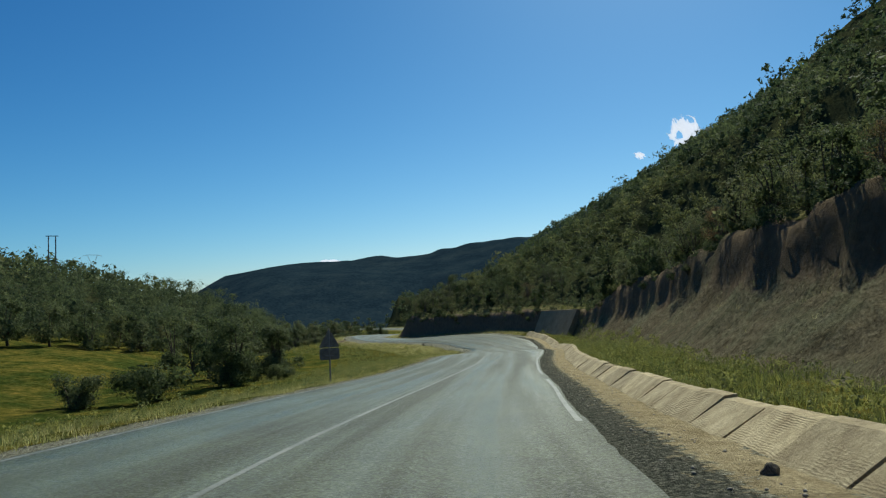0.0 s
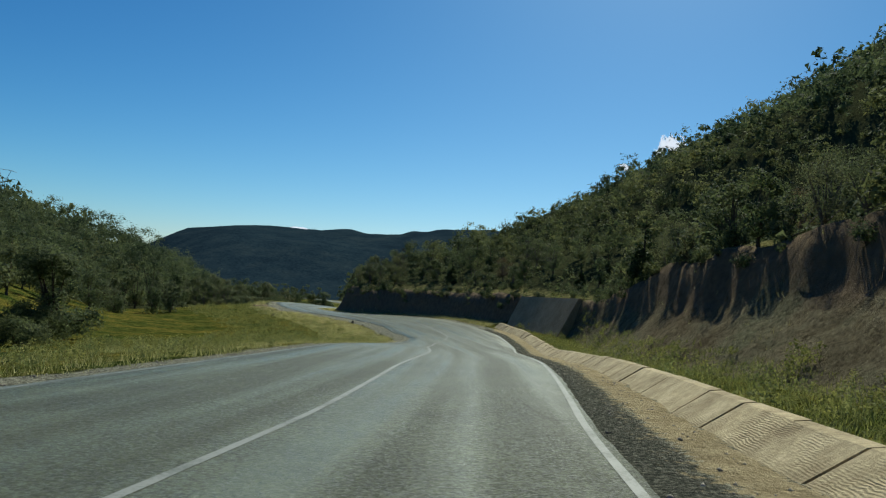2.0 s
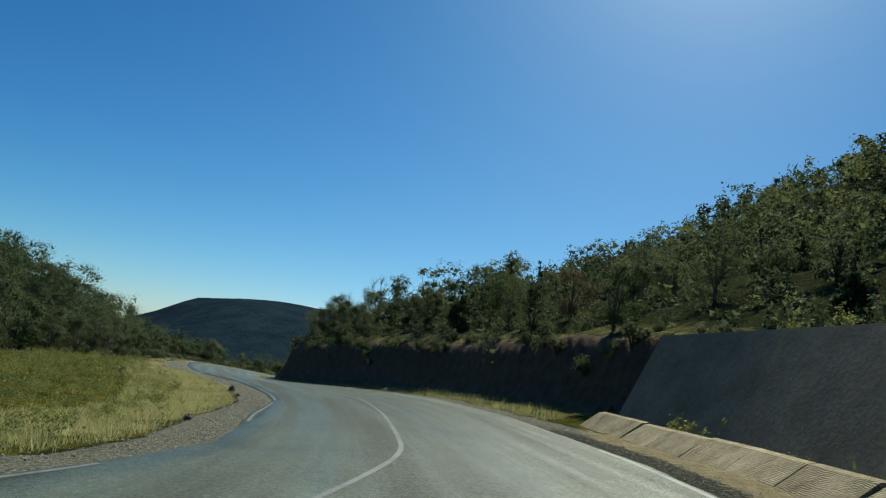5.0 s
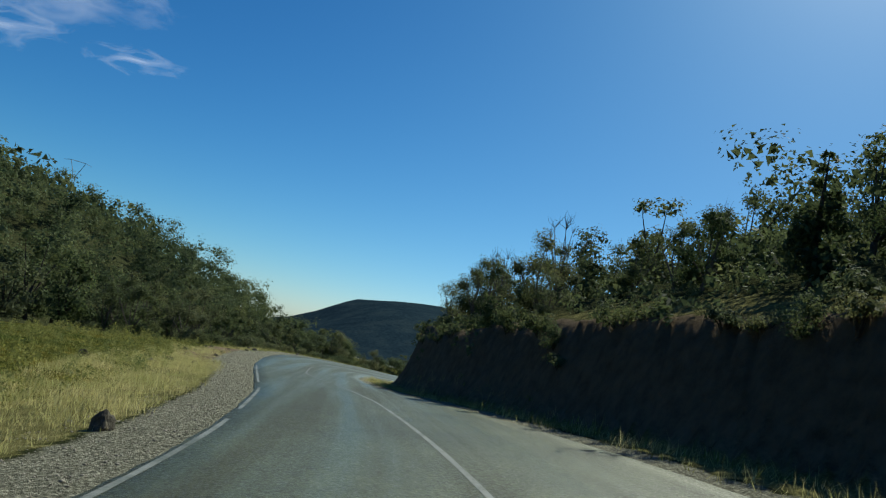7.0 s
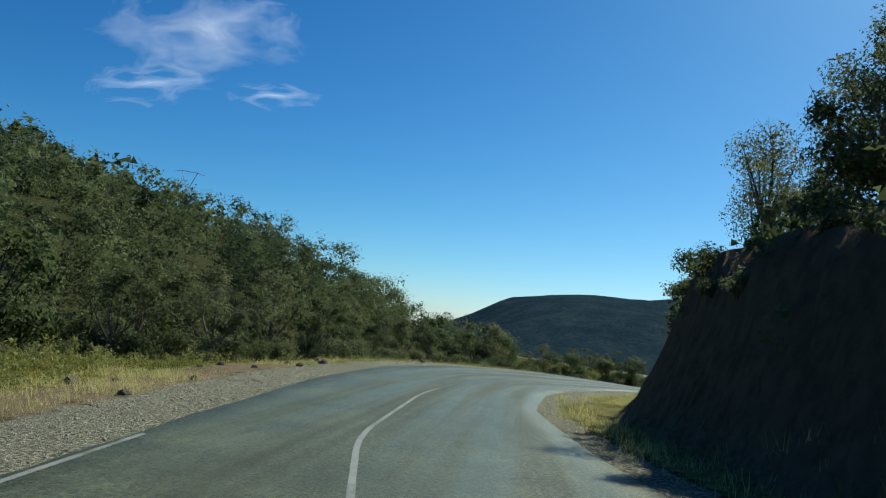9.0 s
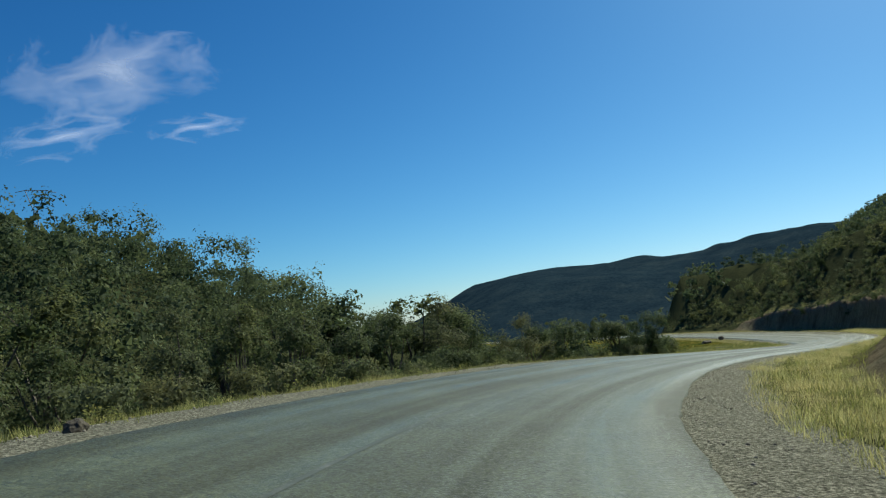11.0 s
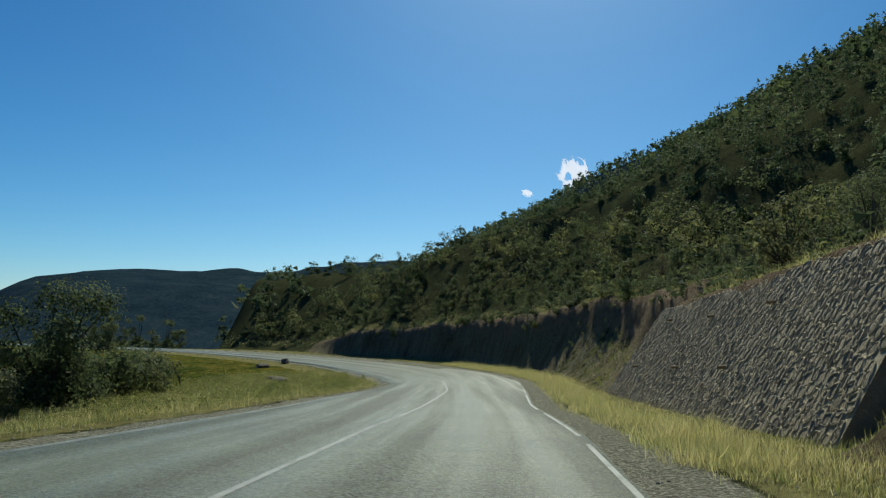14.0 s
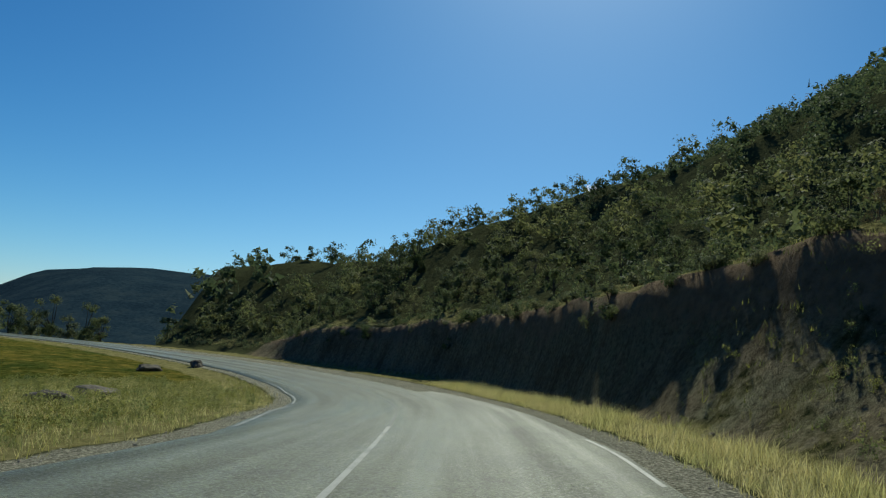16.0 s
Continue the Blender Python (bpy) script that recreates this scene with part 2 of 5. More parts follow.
def earth():
    """The ground: soil, scree, gravel, grass and woodland floor, shared out by what grows or lies there; far off,
    distance haze is put into the colour.
    """
    m, n, l, b = material("ground", 1.0, 0.0)
    f1 = noise_node(n, l, 0.22, 6, 0.62)
    f2 = noise_node(n, l, 2.2, 6, 0.65)
    f3 = noise_node(n, l, 18, 5, 0.7)
    f4 = noise_node(n, l, 5.0, 9, 0.78)

    def layer(name):
        at = n.new("ShaderNodeAttribute")
        at.attribute_name = name
        return at.outputs["Fac"]

    floor = ramp(n, l, f2, [(0.3, (0.028, 0.033, 0.016)), (0.7, (0.068, 0.072, 0.034))])
    grass = ramp(n, l, f2, [(0.28, (0.036, 0.047, 0.014)), (0.52, (0.082, 0.095, 0.028)), (0.72, (0.15, 0.14, 0.055)), (0.82, (0.21, 0.175, 0.08))])
    grass = mix(n, l, 1.0, grass, ramp(n, l, f3, [(0.3, (0.5, 0.55, 0.5)), (0.7, (1.35, 1.3, 1.2))]), 'MULTIPLY')
    grass = mix(n, l, 1.0, grass, ramp(n, l, f1, [(0.38, (0.6, 0.75, 0.65)), (0.6, (1.6, 1.25, 1.0))]), 'MULTIPLY')
    grass = mix(n, l, 1.0, grass, ramp(n, l, noise_node(n, l, 0.8, 5, 0.7), [(0.36, (0.55, 0.62, 0.5)), (0.5, (1.0, 1.0, 1.0)), (0.64, (1.5, 1.3, 1.15))]), 'MULTIPLY')
    dry = ramp(n, l, f2, [(0.3, (0.12, 0.108, 0.045)), (0.7, (0.28, 0.25, 0.115))])
    dry = mix(n, l, 1.0, dry, ramp(n, l, f3, [(0.35, (0.55, 0.58, 0.5)), (0.65, (1.3, 1.3, 1.25))]), 'MULTIPLY')
    gravel = ramp(n, l, f3, [(0.36, (0.07, 0.069, 0.052)), (0.5, (0.19, 0.183, 0.137)), (0.64, (0.46, 0.44, 0.34))])
    soil = ramp(n, l, f1, [(0.3, (0.125, 0.1, 0.063)), (0.5, (0.195, 0.166, 0.109)), (0.62, (0.17, 0.164, 0.104)), (0.75, (0.24, 0.214, 0.145))])
    soil = mix(n, l, 1.0, soil, ramp(n, l, f4, [(0.34, (0.45, 0.44, 0.42)), (0.5, (1.0, 1.0, 1.0)), (0.66, (1.5, 1.5, 1.48))]), 'MULTIPLY')
    place = n.new("ShaderNodeAttribute")
    place.attribute_name = "place"
    rill = n.new("ShaderNodeTexNoise")
    rill.noise_dimensions = '2D'
    rill.inputs["Scale"].default_value = 1.0
    rill.inputs["Detail"].default_value = 5.0
    rill.inputs["Roughness"].default_value = 0.65
    rill.inputs["Distortion"].default_value = 0.5
    l.new(place.outputs["Vector"], rill.inputs["Vector"])
    rills = rill.outputs["Fac"]
    soil = mix(n, l, 1.0, soil, ramp(n, l, rills, [(0.32, (0.75, 0.74, 0.72)), (0.52, (1.0, 1.0, 1.0)), (0.7, (1.2, 1.19, 1.15))]), 'MULTIPLY')
    red = ramp(n, l, f2, [(0.3, (0.155, 0.116, 0.08)), (0.7, (0.265, 0.2, 0.135))])
    crumb = ramp(n, l, f3, [(0.36, (0.035, 0.037, 0.03)), (0.5, (0.085, 0.086, 0.068)), (0.64, (0.21, 0.2, 0.155))])
    sand = ramp(n, l, f2, [(0.3, (0.3, 0.235, 0.135)), (0.7, (0.52, 0.42, 0.26))])
    sand = mix(n, l, 1.0, sand, ramp(n, l, f3, [(0.35, (0.7, 0.7, 0.68)), (0.65, (1.15, 1.15, 1.12))]), 'MULTIPLY')
    c = floor
    # distant woodland: bluish air haze is mixed into its dark green
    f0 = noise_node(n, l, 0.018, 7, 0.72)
    hazy_canopy = ramp(n, l, f0, [(0.36, (0.014, 0.027, 0.038)), (0.5, (0.019, 0.036, 0.048)), (0.64, (0.03, 0.048, 0.056))])
    hazy_canopy = mix(n, l, 1.0, hazy_canopy, ramp(n, l, f1, [(0.3, (0.6, 0.65, 0.7)), (0.7, (1.35, 1.3, 1.25))]), 'MULTIPLY')
    for name, col, lo, hi in (("hazy_canopy", hazy_canopy, 0.35, 0.6), ("grass", grass, 0.35, 0.65), ("dry", dry, 0.35, 0.65), ("soil", soil, 0.4, 0.6), ("red", red, 0.4, 0.65), ("gravel", gravel, 0.4, 0.6), ("crumb", crumb, 0.4, 0.5), ("sand", sand, 0.42, 0.58)):
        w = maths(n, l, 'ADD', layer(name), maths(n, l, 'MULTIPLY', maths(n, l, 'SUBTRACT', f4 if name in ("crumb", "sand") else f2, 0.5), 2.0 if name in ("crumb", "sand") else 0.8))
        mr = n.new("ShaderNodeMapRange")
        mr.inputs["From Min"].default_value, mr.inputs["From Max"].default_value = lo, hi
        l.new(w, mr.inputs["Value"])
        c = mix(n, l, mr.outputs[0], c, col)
    l.new(c, b.inputs["Base Color"])
    h = maths(n, l, 'ADD', maths(n, l, 'ADD', maths(n, l, 'ADD', f2, maths(n, l, 'MULTIPLY', maths(n, l, 'MULTIPLY', f4, layer("soil")), 1.6)), maths(n, l, 'MULTIPLY', f3, 0.5)), maths(n, l, 'MULTIPLY', maths(n, l, 'MULTIPLY', rills, layer("soil")), 1.1))
    bump(n, l, b, h, 1.0, 0.16)
    return m


ASPHALT, EARTH = asphalt(), earth()

# ---- the road's line ----
# x, y, surface height under the driven line every 10 m or so
LINE_X = (-0.9, -0.9, -0.9, -1.07, -0.34, 0.73, 1.83, 3.04, 4.05, 4.6, 4.95, 4.86, 3.95, 2.57, 0.57, -2.28, -5.4, -8.5, -11.4, -14.1,
          -16.37, -17.95, -17.75, -15.98, -13.74, -11.18, -8.63, -6.52, -4.4, -2.2, -0.5, 0.0, -1.2, -5.0, -11.0, -19.0, -30.0, -45.0, -65.0, -90.0)
LINE_Y = (-40, -25, -5, 4.97, 14.94, 24.88, 34.82, 44.75, 54.69, 64.68, 74.67, 84.65, 94.59, 104.5, 114.29, 123.87, 133.34, 142.9, 152.5, 162.08,
          171.81, 181.64, 191.56, 201.4, 211.15, 220.81, 230.48, 240.25, 250, 261, 271, 281, 291, 301, 310, 319.5, 331, 346.5, 368, 395)
LINE_Z = (3.41, 2.76, 1.55, 0.91, 0.25, -0.34, -0.83, -1.21, -1.63, -2.23, -2.89, -3.31, -3.47, -3.60, -3.77, -3.97, -4.23, -4.62, -4.91, -5.11,
          -5.35, -5.72, -6.01, -6.20, -6.51, -6.92, -7.34, -7.68, -7.97, -8.22, -8.44, -8.60, -8.66, -8.63, -8.58, -8.53, -8.56, -8.76, -9.06, -9.36)
# distance, left edge, right edge, cross fall (right side higher is positive)
SECTION = np.array([(-50, -6.2, 0.9, 0), (-10, -6.34, 0.91, -0.007), (0, -6.24, 1.14, -0.008), (10, -6.17, 1.41, -0.008), (20, -6.29, 1.54, -0.001), (30, -6.46, 1.32, 0.02), (40, -6.33, 1.34, 0.039), (50, -6.06, 1.86, 0.031), 
                    (60, -5.83, 2.44, 0.016), (70, -5.15, 2.82, 0.02), (80, -3.7, 3.99, 0.051), (90, -2.25, 4.91, 0.103), (100, -2.71, 4.94, 0.15), (110, -2.24, 4.87, 0.16), (120, -2.51, 4.4, 0.138), (130, -3.01, 3.75, 0.105), 
                    (140, -4.14, 2.68, 0.069), (150, -5.38, 1.4, 0.033), (160, -6.24, 0.53, -0.004), (170, -6.42, 0.78, -0.039), (180, -6.24, 1.31, -0.065), (190, -6.03, 1.33, -0.073), (200, -6.12, 0.77, -0.062), (210, -6.3, 0.98, -0.039), 
                    (220, -5.84, 1.51, -0.019), (230, -5.73, 1.8, -0.012), (240, -5.35, 1.69, -0.007), (250, -4.72, 2.4, 0.015), (260, -4.69, 2.94, 0.045), (270, -6.01, 2.51, 0.07), (280, -6.49, 1.73, 0.09), (290, -6.97, 1.09, 0.1), 
                    (300, -6.74, 0.92, 0.092), (310, -6.3, 1.05, 0.073), (320, -5.91, 1.36, 0.052), (330, -5.49, 1.78, 0.035), (340, -5.04, 2.25, 0.019), (600, -5, 2, 0)])
# distance and side of the painted centre line
CENTRE_S = (-50, -10, 0, 10, 20, 30, 40, 50, 60, 70, 80, 90, 100, 110, 120, 130, 140, 150, 160, 170, 180, 190, 200, 210, 220, 230, 240, 250, 260, 270, 280, 290, 300, 310, 320, 330, 340, 600)
CENTRE = (-2.6, -2.63, -2.61, -2.58, -2.45, -2.34, -2.05, -2.17, -1.75, -1.99, -1.30, 0.78, 1.17, 1.47, 1.07, 0.58, -0.51, -2.47, -2.89, -2.62, -2.60, -2.55, -2.75, -2.77, -2.44, -2.33, -1.76, -1.31, -1.57, -1.87, -2.32, -2.71, -2.79, -2.58, -2.21, -1.76, -1.29, -1.8)

lx, ly, lz = (np.array(v, float) for v in (LINE_X, LINE_Y, LINE_Z))
run = np.concatenate([[0], np.cumsum(np.hypot(np.diff(lx), np.diff(ly)))])
ST = np.arange(0, run[-1], 0.5)
GX, GY, GZ = (np.interp(ST, run, v) for v in (lx, ly, lz))


def smooth(v, k):
    pad = np.concatenate([2 * v[0] - v[k:0:-1], v, 2 * v[-1] - v[-2:-k - 2:-1]])
    return np.convolve(pad, np.ones(2 * k + 1) / (2 * k + 1), 'valid')


for _ in range(2):
    GX, GY, GZ = smooth(GX, 7), smooth(GY, 7), smooth(GZ, 9)
GS = ST - np.interp(0.6, GY[:600], ST[:600])
TX, TY = np.gradient(GX), np.gradient(GY)
TL = np.hypot(TX, TY)
TX, TY = TX / TL, TY / TL


def section(s):
    """Left edge, right edge and cross fall of the asphalt."""
    return [np.interp(s, SECTION[:, 0], SECTION[:, k]) for k in (1, 2, 3)]


def on_road(s, lat, up=0.0):
    """The place at distance s along the road, lat metres to the right of the driven line."""
    x, y, z, tx, ty = (np.interp(s, GS, v) for v in (GX, GY, GZ, TX, TY))
    e = np.interp(s, SECTION[:, 0], SECTION[:, 3])
    return x + lat * ty, y - lat * tx, z + e * np.clip(lat, -8, 9) + up


def road_coords(x, y):
    x, y = np.atleast_1d(x).astype(float), np.atleast_1d(y).astype(float)
    s, lat = np.empty_like(x), np.empty_like(x)
    for a in range(0, len(x), 4000):
        px, py = x[a:a + 4000], y[a:a + 4000]
        i = np.argmin((px[:, None] - GX[None, ::2]) ** 2 + (py[:, None] - GY[None, ::2]) ** 2, 1) * 2
        dx, dy = px - GX[i], py - GY[i]
        along = dx * TX[i] + dy * TY[i]
        side = dx * TY[i] - dy * TX[i]
        s[a:a + 4000] = GS[i] + np.clip(along, -1, 1)
        lat[a:a + 4000] = np.where(np.abs(along) > 1.5, np.sign(side) * np.hypot(dx, dy), side)
    return s, lat


def step(v, a, b):
    t = np.clip((v - a) / (b - a), 0, 1)
    return t * t * (3 - 2 * t)


def fbm(x, y, scale, octaves=4, seed=0.0):
    """Smooth noise from sums of turned waves, quick over many points."""
    out, amp, rng = np.zeros_like(x, float), 1.0, np.random.RandomState(int(seed) + 11)
    for o in range(octaves):
        part_sum = np.zeros_like(out)
        for _ in range(5):
            a, p, q = rng.uniform(0, 6.283), rng.uniform(0, 6.283), rng.uniform(0.7, 1.4)
            part_sum += np.sin((x * np.cos(a) + y * np.sin(a)) * q * 6.283 / scale + p + 1.3 * np.sin((x * np.sin(a) - y * np.cos(a)) * 3.1 / scale + q * 5))
        out += amp * part_sum / 5
        amp, scale = amp * 0.5, scale * 0.47
    return out


# right bank: distance, width of the flat verge beyond the road's edge, run of the cutting, its height
BANK = np.array([(-60, 5.99, 5.00, 6.00), (40, 5.92, 5.00, 5.76), (75, 4.38, 4.40, 5.54), (86, 5.24, 1.40, 3.01), (92, 4.44, 1.20, 2.76), (98.6, 3.88, 1.00, 2.48), (101, 3.12, 0.90, 2.49), (110, 2.18, 0.90, 2.40), (122, 1.78, 0.90, 2.65),
                 (130, 1.51, 0.90, 3.09), (146, 1.32, 1.00, 3.47), (158, 2.14, 1.40, 4.21), (168, 3.26, 2.20, 4.29), (185, 4.23, 3.60, 4.42), (205, 4.17, 4.40, 5.04), (215, 3.26, 5.50, 5.47), (227, 3.15, 4.40, 5.05), (230, 5.29, 2.20, 4.71),
                 (247.5, 4.49, 2.00, 3.92), (250, 3.50, 4.50, 5.00), (262, 3.14, 4.20, 4.98), (268, 3.11, 2.40, 4.74), (274, 2.90, 1.30, 4.55), (295, 3.43, 1.20, 4.05), (315, 2.00, 1.40, 3.00), (330, 3.00, 4.00, 0.40), (600, 3.00, 4.00, 0.00)])
FAR_AZ = (-180, -60, -40, -28, -24.8, -21.5, -18.3, -15, -11.3, -7, -0.8, 4, 10, 40, 180)
FAR_EL = (-3, -3, -3, -2.5, -0.4, 0.9, 2.7, 3.7, 4.0, 4.1, 4.2, 5.0, 5.4, 3.0, -2)


def ground_height(x, y, fine=True):
    x, y = np.atleast_1d(x).astype(float), np.atleast_1d(y).astype(float)
    s, lat = road_coords(x, y)
    zr, e = np.interp(s, GS, GZ), np.interp(s, SECTION[:, 0], SECTION[:, 3])
    left, right = np.interp(s, SECTION[:, 0], SECTION[:, 1]), np.interp(s, SECTION[:, 0], SECTION[:, 2])
    base = zr + e * np.clip(lat, -8, 9)
    # right side: verge, cutting, wooded slope, mountain
    verge, width, tall = (np.interp(s, BANK[:, 0], BANK[:, k]) for k in (1, 2, 3))
    tall = tall * (1 + 0.10 * fbm(s, s * 0, 9, 3, 19) * (1 - step(s, 80, 85) * (1 - step(s, 100, 104))) * (1 - step(s, 225, 230) * (1 - step(s, 248, 252))))
    b0 = right + verge
    wob = (0.12 + 0.4 * step(width, 1.2, 4)) * fbm(x, y, 9, 3, 3) * (1 - 0.8 * step(s, 226, 231) * (1 - step(s, 247, 252))) if fine else 0
    t = (lat - b0 + wob * step(lat, b0 - 1, b0 + 3)) / width
    steep = np.interp(t, (0, 0.12, 0.6, 0.92, 1.0), (0, 0.07, 0.5, 0.97, 1.0))
    # loose scree below, a raw upright face above, where the cutting is wide
    crumbling = np.interp(t + 0.016 * fbm(s, s * 0 + lat * 0.8, 6.5, 4, 27), (0, 0.1, 0.66, 0.78, 0.93, 1.0), (0, 0.03, 0.43, 0.56, 0.96, 1.0))
    cut = tall * (steep + (crumbling - steep) * step(width, 3.0, 4.4))
    d = np.maximum(x + 5 + 0.035 * (y - 120), np.minimum(lat, 25))
    d = np.where(lat < 25, lat, np.maximum(lat * (1 - step(lat, 25, 60)) + d * step(lat, 25, 60), 20))
    beyond = np.maximum(d - b0 - width, 0)
    slope = 6.5 * step(s, 276, 296) * step(beyond, -2, 26) * (1 - step(beyond, 30, 62)) + (0.30 + 0.14 * step(s, 95, 104) * (1 - step(s, 160, 172))) * np.minimum(beyond, 26) + 0.66 * np.clip(beyond - 26, 0, 118)
    slope = slope - 0.5 * np.clip(beyond - 150, 0, 400)
    fade = 1 - step(-x, 22, 36) * step(y, 296, 312)
    bumps = (1.6 * fbm(x, y, 40, 4, 5) + 5.0 * fbm(x, y, 150, 3, 6) * step(beyond, 30, 120)) * step(beyond, 0, 25)
    hill_right = base + 0.05 * step(lat, b0 - 2, b0) + cut * fade + (slope + bumps) * fade
    valley_n = -10.0 - 0.10 * np.maximum(y - 312, 0)
    hill_right = np.where(fade < 1, hill_right * fade + (1 - fade) * np.maximum(np.where(lat < 7, base - 0.1, valley_n), -70), hill_right)
    # left side: shoulder, verge, valley floor and wooded hill
    ld = np.maximum(left - lat, 0)
    floor = np.interp(y, (-60, 40, 100, 200, 250, 320, 420, 700), (0.5, -2.6, -4.6, -8.6, -10.4, -13.5, -28, -70))
    rise = 0.15 * np.clip(-x - 30, 0, 35) + 0.37 * np.maximum(-x - 62, 0)
    rise2 = 0.37 * np.clip(-x - 45, 0, 48) + 0.2 * np.maximum(-x - 93, 0)
    rise = rise + (rise2 - rise) * step(y, 110, 170)
    rise = rise + 1.0 * step(-x, 42, 58) * step(y, 185, 205) * (1 - step(y, 240, 262))
    rise = np.minimum(rise, 75) * (1 - step(y + 0.35 * (x + 80), 255, 318))
    valley = floor + rise + (0.8 * fbm(x, y, 45, 3, 8) + 2.0 * fbm(x, y, 110, 3, 9) * step(-x, 60, 120))
    inside = step(s, 232, 262) * (1 - step(s, 330, 350))      # the grassy spit inside the bend
    near = base - 0.05 * np.minimum(ld, 1.5) - np.interp(s, (-50, 60, 90, 140, 165, 175, 225, 245, 260, 330), (0.13, 0.13, 0.05, 0.07, 0.09, 0.16, 0.16, 0.06, 0.035, 0.03)) * np.maximum(ld - 1.5, 0)
    w = step(ld, np.interp(s, (-50, 60, 100, 160, 180, 230, 260), (4, 6, 16, 16, 5, 6, 11)), np.interp(s, (-50, 60, 100, 160, 180, 230, 260), (24, 34, 44, 38, 22, 24, 30)))
    hill_left = near * (1 - w) + valley * w
    z = np.where(lat > 0, hill_right, hill_left)
    # under the asphalt
    under = step(lat, left - 0.15, left + 0.15) * (1 - step(lat, right - 0.15, right + 0.15))
    z = z - 0.045 * under
    if fine:
        off = 1 - under
        z = z + off * (0.035 * fbm(x, y, 2.3, 3, 1) + 0.05 * fbm(x, y, 7, 2, 2) * step(np.abs(lat), 6, 10))
        gully = np.abs(fbm(s + 0.8 * fbm(s, lat, 7, 2, 18), lat * 0.22 + 0.25 * s, 4.6, 4, 12))
        z = z + 0.2 * fbm(s + 0.6 * lat, z * 1.6 + lat * 0.8, 2.1, 3, 13) * step(t, 0.05, 0.3) * (1 - step(t, 0.95, 1.2)) * fade * (lat > 0)
        z = z - 0.22 * (0.7 - np.minimum(gully, 0.7)) * step(width, 1.2, 3.5) * step(t, 0.05, 0.4) * (1 - step(t, 0.6, 0.85)) * fade * (lat > 0)
    # far mountain and plain
    r = np.hypot(x + 18, y - 191)
    a = np.degrees(np.arctan2(x + 18, y - 191))
    crest = -5 + 1500 * np.tan(np.radians(np.interp(a, FAR_AZ, FAR_EL))) + 14 * fbm(x, y, 420, 4, 15) * step(r, 700, 1200)
    far = -75 + (crest + 75) * step(r, 480, 1500)
    wf = step(r, 420, 640) * np.where(a > -26, 1.0, 1.0)
    ahead = (a > -75) & (a < 20)
    z = np.where(ahead, np.maximum(z * (1 - wf) + np.where(lat > 0, np.maximum(z * (1 - step(r, 700, 1200)) - 40 * step(r, 700, 1200), far), far) * wf, np.where(r > 420, -90, -300)), z)
    return z


def flatten(v):
    return float(np.atleast_1d(v)[0])


def mesh_object(name, verts, faces, mat, parent=None):
    me = bpy.data.meshes.new(name)
    verts = np.asarray(verts, np.float32)
    faces = np.asarray(faces, np.int32)
    me.vertices.add(len(verts))
    me.vertices.foreach_set("co", verts.ravel())
    k = faces.shape[1]
    me.loops.add(faces.size)
    me.loops.foreach_set("vertex_index", faces.ravel())
    me.polygons.add(len(faces))
    me.polygons.foreach_set("loop_start", np.arange(0, faces.size, k, dtype=np.int32))
    me.polygons.foreach_set("loop_total", np.full(len(faces), k, np.int32))
    me.update(calc_edges=True)
    me.validate()
    me.materials.append(mat)
    ob = new(name, me)
    ob.parent = parent
    return ob


def part(name, bm, mat, parent=None, label=""):
    me = bpy.data.meshes.new(name)
    bm.to_mesh(me)
    bm.free()
    me.materials.append(mat)
    ob = new(name, me)
    ob.parent = parent
    if label:
        ob["label"] = label
    return ob


def shade_smooth(ob):
    ob.data.polygons.foreach_set("use_smooth", np.ones(len(ob.data.polygons), bool))
    return ob


def quads(nu, nv):
    i = np.arange(nu * nv).reshape(nu, nv)
    return np.stack([i[:-1, :-1], i[1:, :-1], i[1:, 1:], i[:-1, 1:]], -1).reshape(-1, 4)


# ---- ground: one sheet to the horizon ----
def spread(lo, hi, stepsize, far_lo, far_hi, grow=1.13):
    inner = list(np.arange(lo, hi, stepsize))
    out, d, v = [], stepsize, hi
    while v < far_hi:
        out.append(v)
        d = min(d * grow, 75)
        v += d
    pre, d, v = [], stepsize, lo
    while v > far_lo:
        d = min(d * grow, 75)
        v -= d
        pre.append(v)
    return np.array(pre[::-1] + inner + out)


gx, gy = spread(-30, 22, 0.5, -2300, 1300), spread(-6, 318, 0.8, -700, 2600)
gx = np.unique(np.concatenate([gx, np.arange(-9.75, 16, 0.5)]).round(3))      # closer over the cutting
mx, my = np.meshgrid(gx, gy, indexing="ij")
px, py = mx.ravel(), my.ravel()
pz = ground_height(px, py)
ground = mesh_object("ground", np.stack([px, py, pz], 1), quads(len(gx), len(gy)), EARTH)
shade_smooth(ground)
tagged(ground, "rolling valley floor and hillsides of soil, scree and grass", "ground", kind="structure")
gs, glat = road_coords(px, py)
gl, gr = np.interp(gs, SECTION[:, 0], SECTION[:, 1]), np.interp(gs, SECTION[:, 0], SECTION[:, 2])
gverge, gwidth, gtall = (np.interp(gs, BANK[:, 0], BANK[:, k]) for k in (1, 2, 3))
ld, rd = gl - glat, glat - gr
cut_here = step(rd, gverge - 0.5, gverge + 0.4) * (1 - step(rd, gverge + gwidth + 0.1, gverge + gwidth + 0.9)) * step(gtall, 0.5, 2)
left_grav = np.interp(gs, (-50, 70, 86, 100, 112, 135, 148, 165, 180, 205, 215, 260, 400), (0.5, 0.7, 1.1, 1.3, 1.2, 1.4, 2.2, 2.2, 2.0, 1.2, 0.5, 0.7, 0.7))
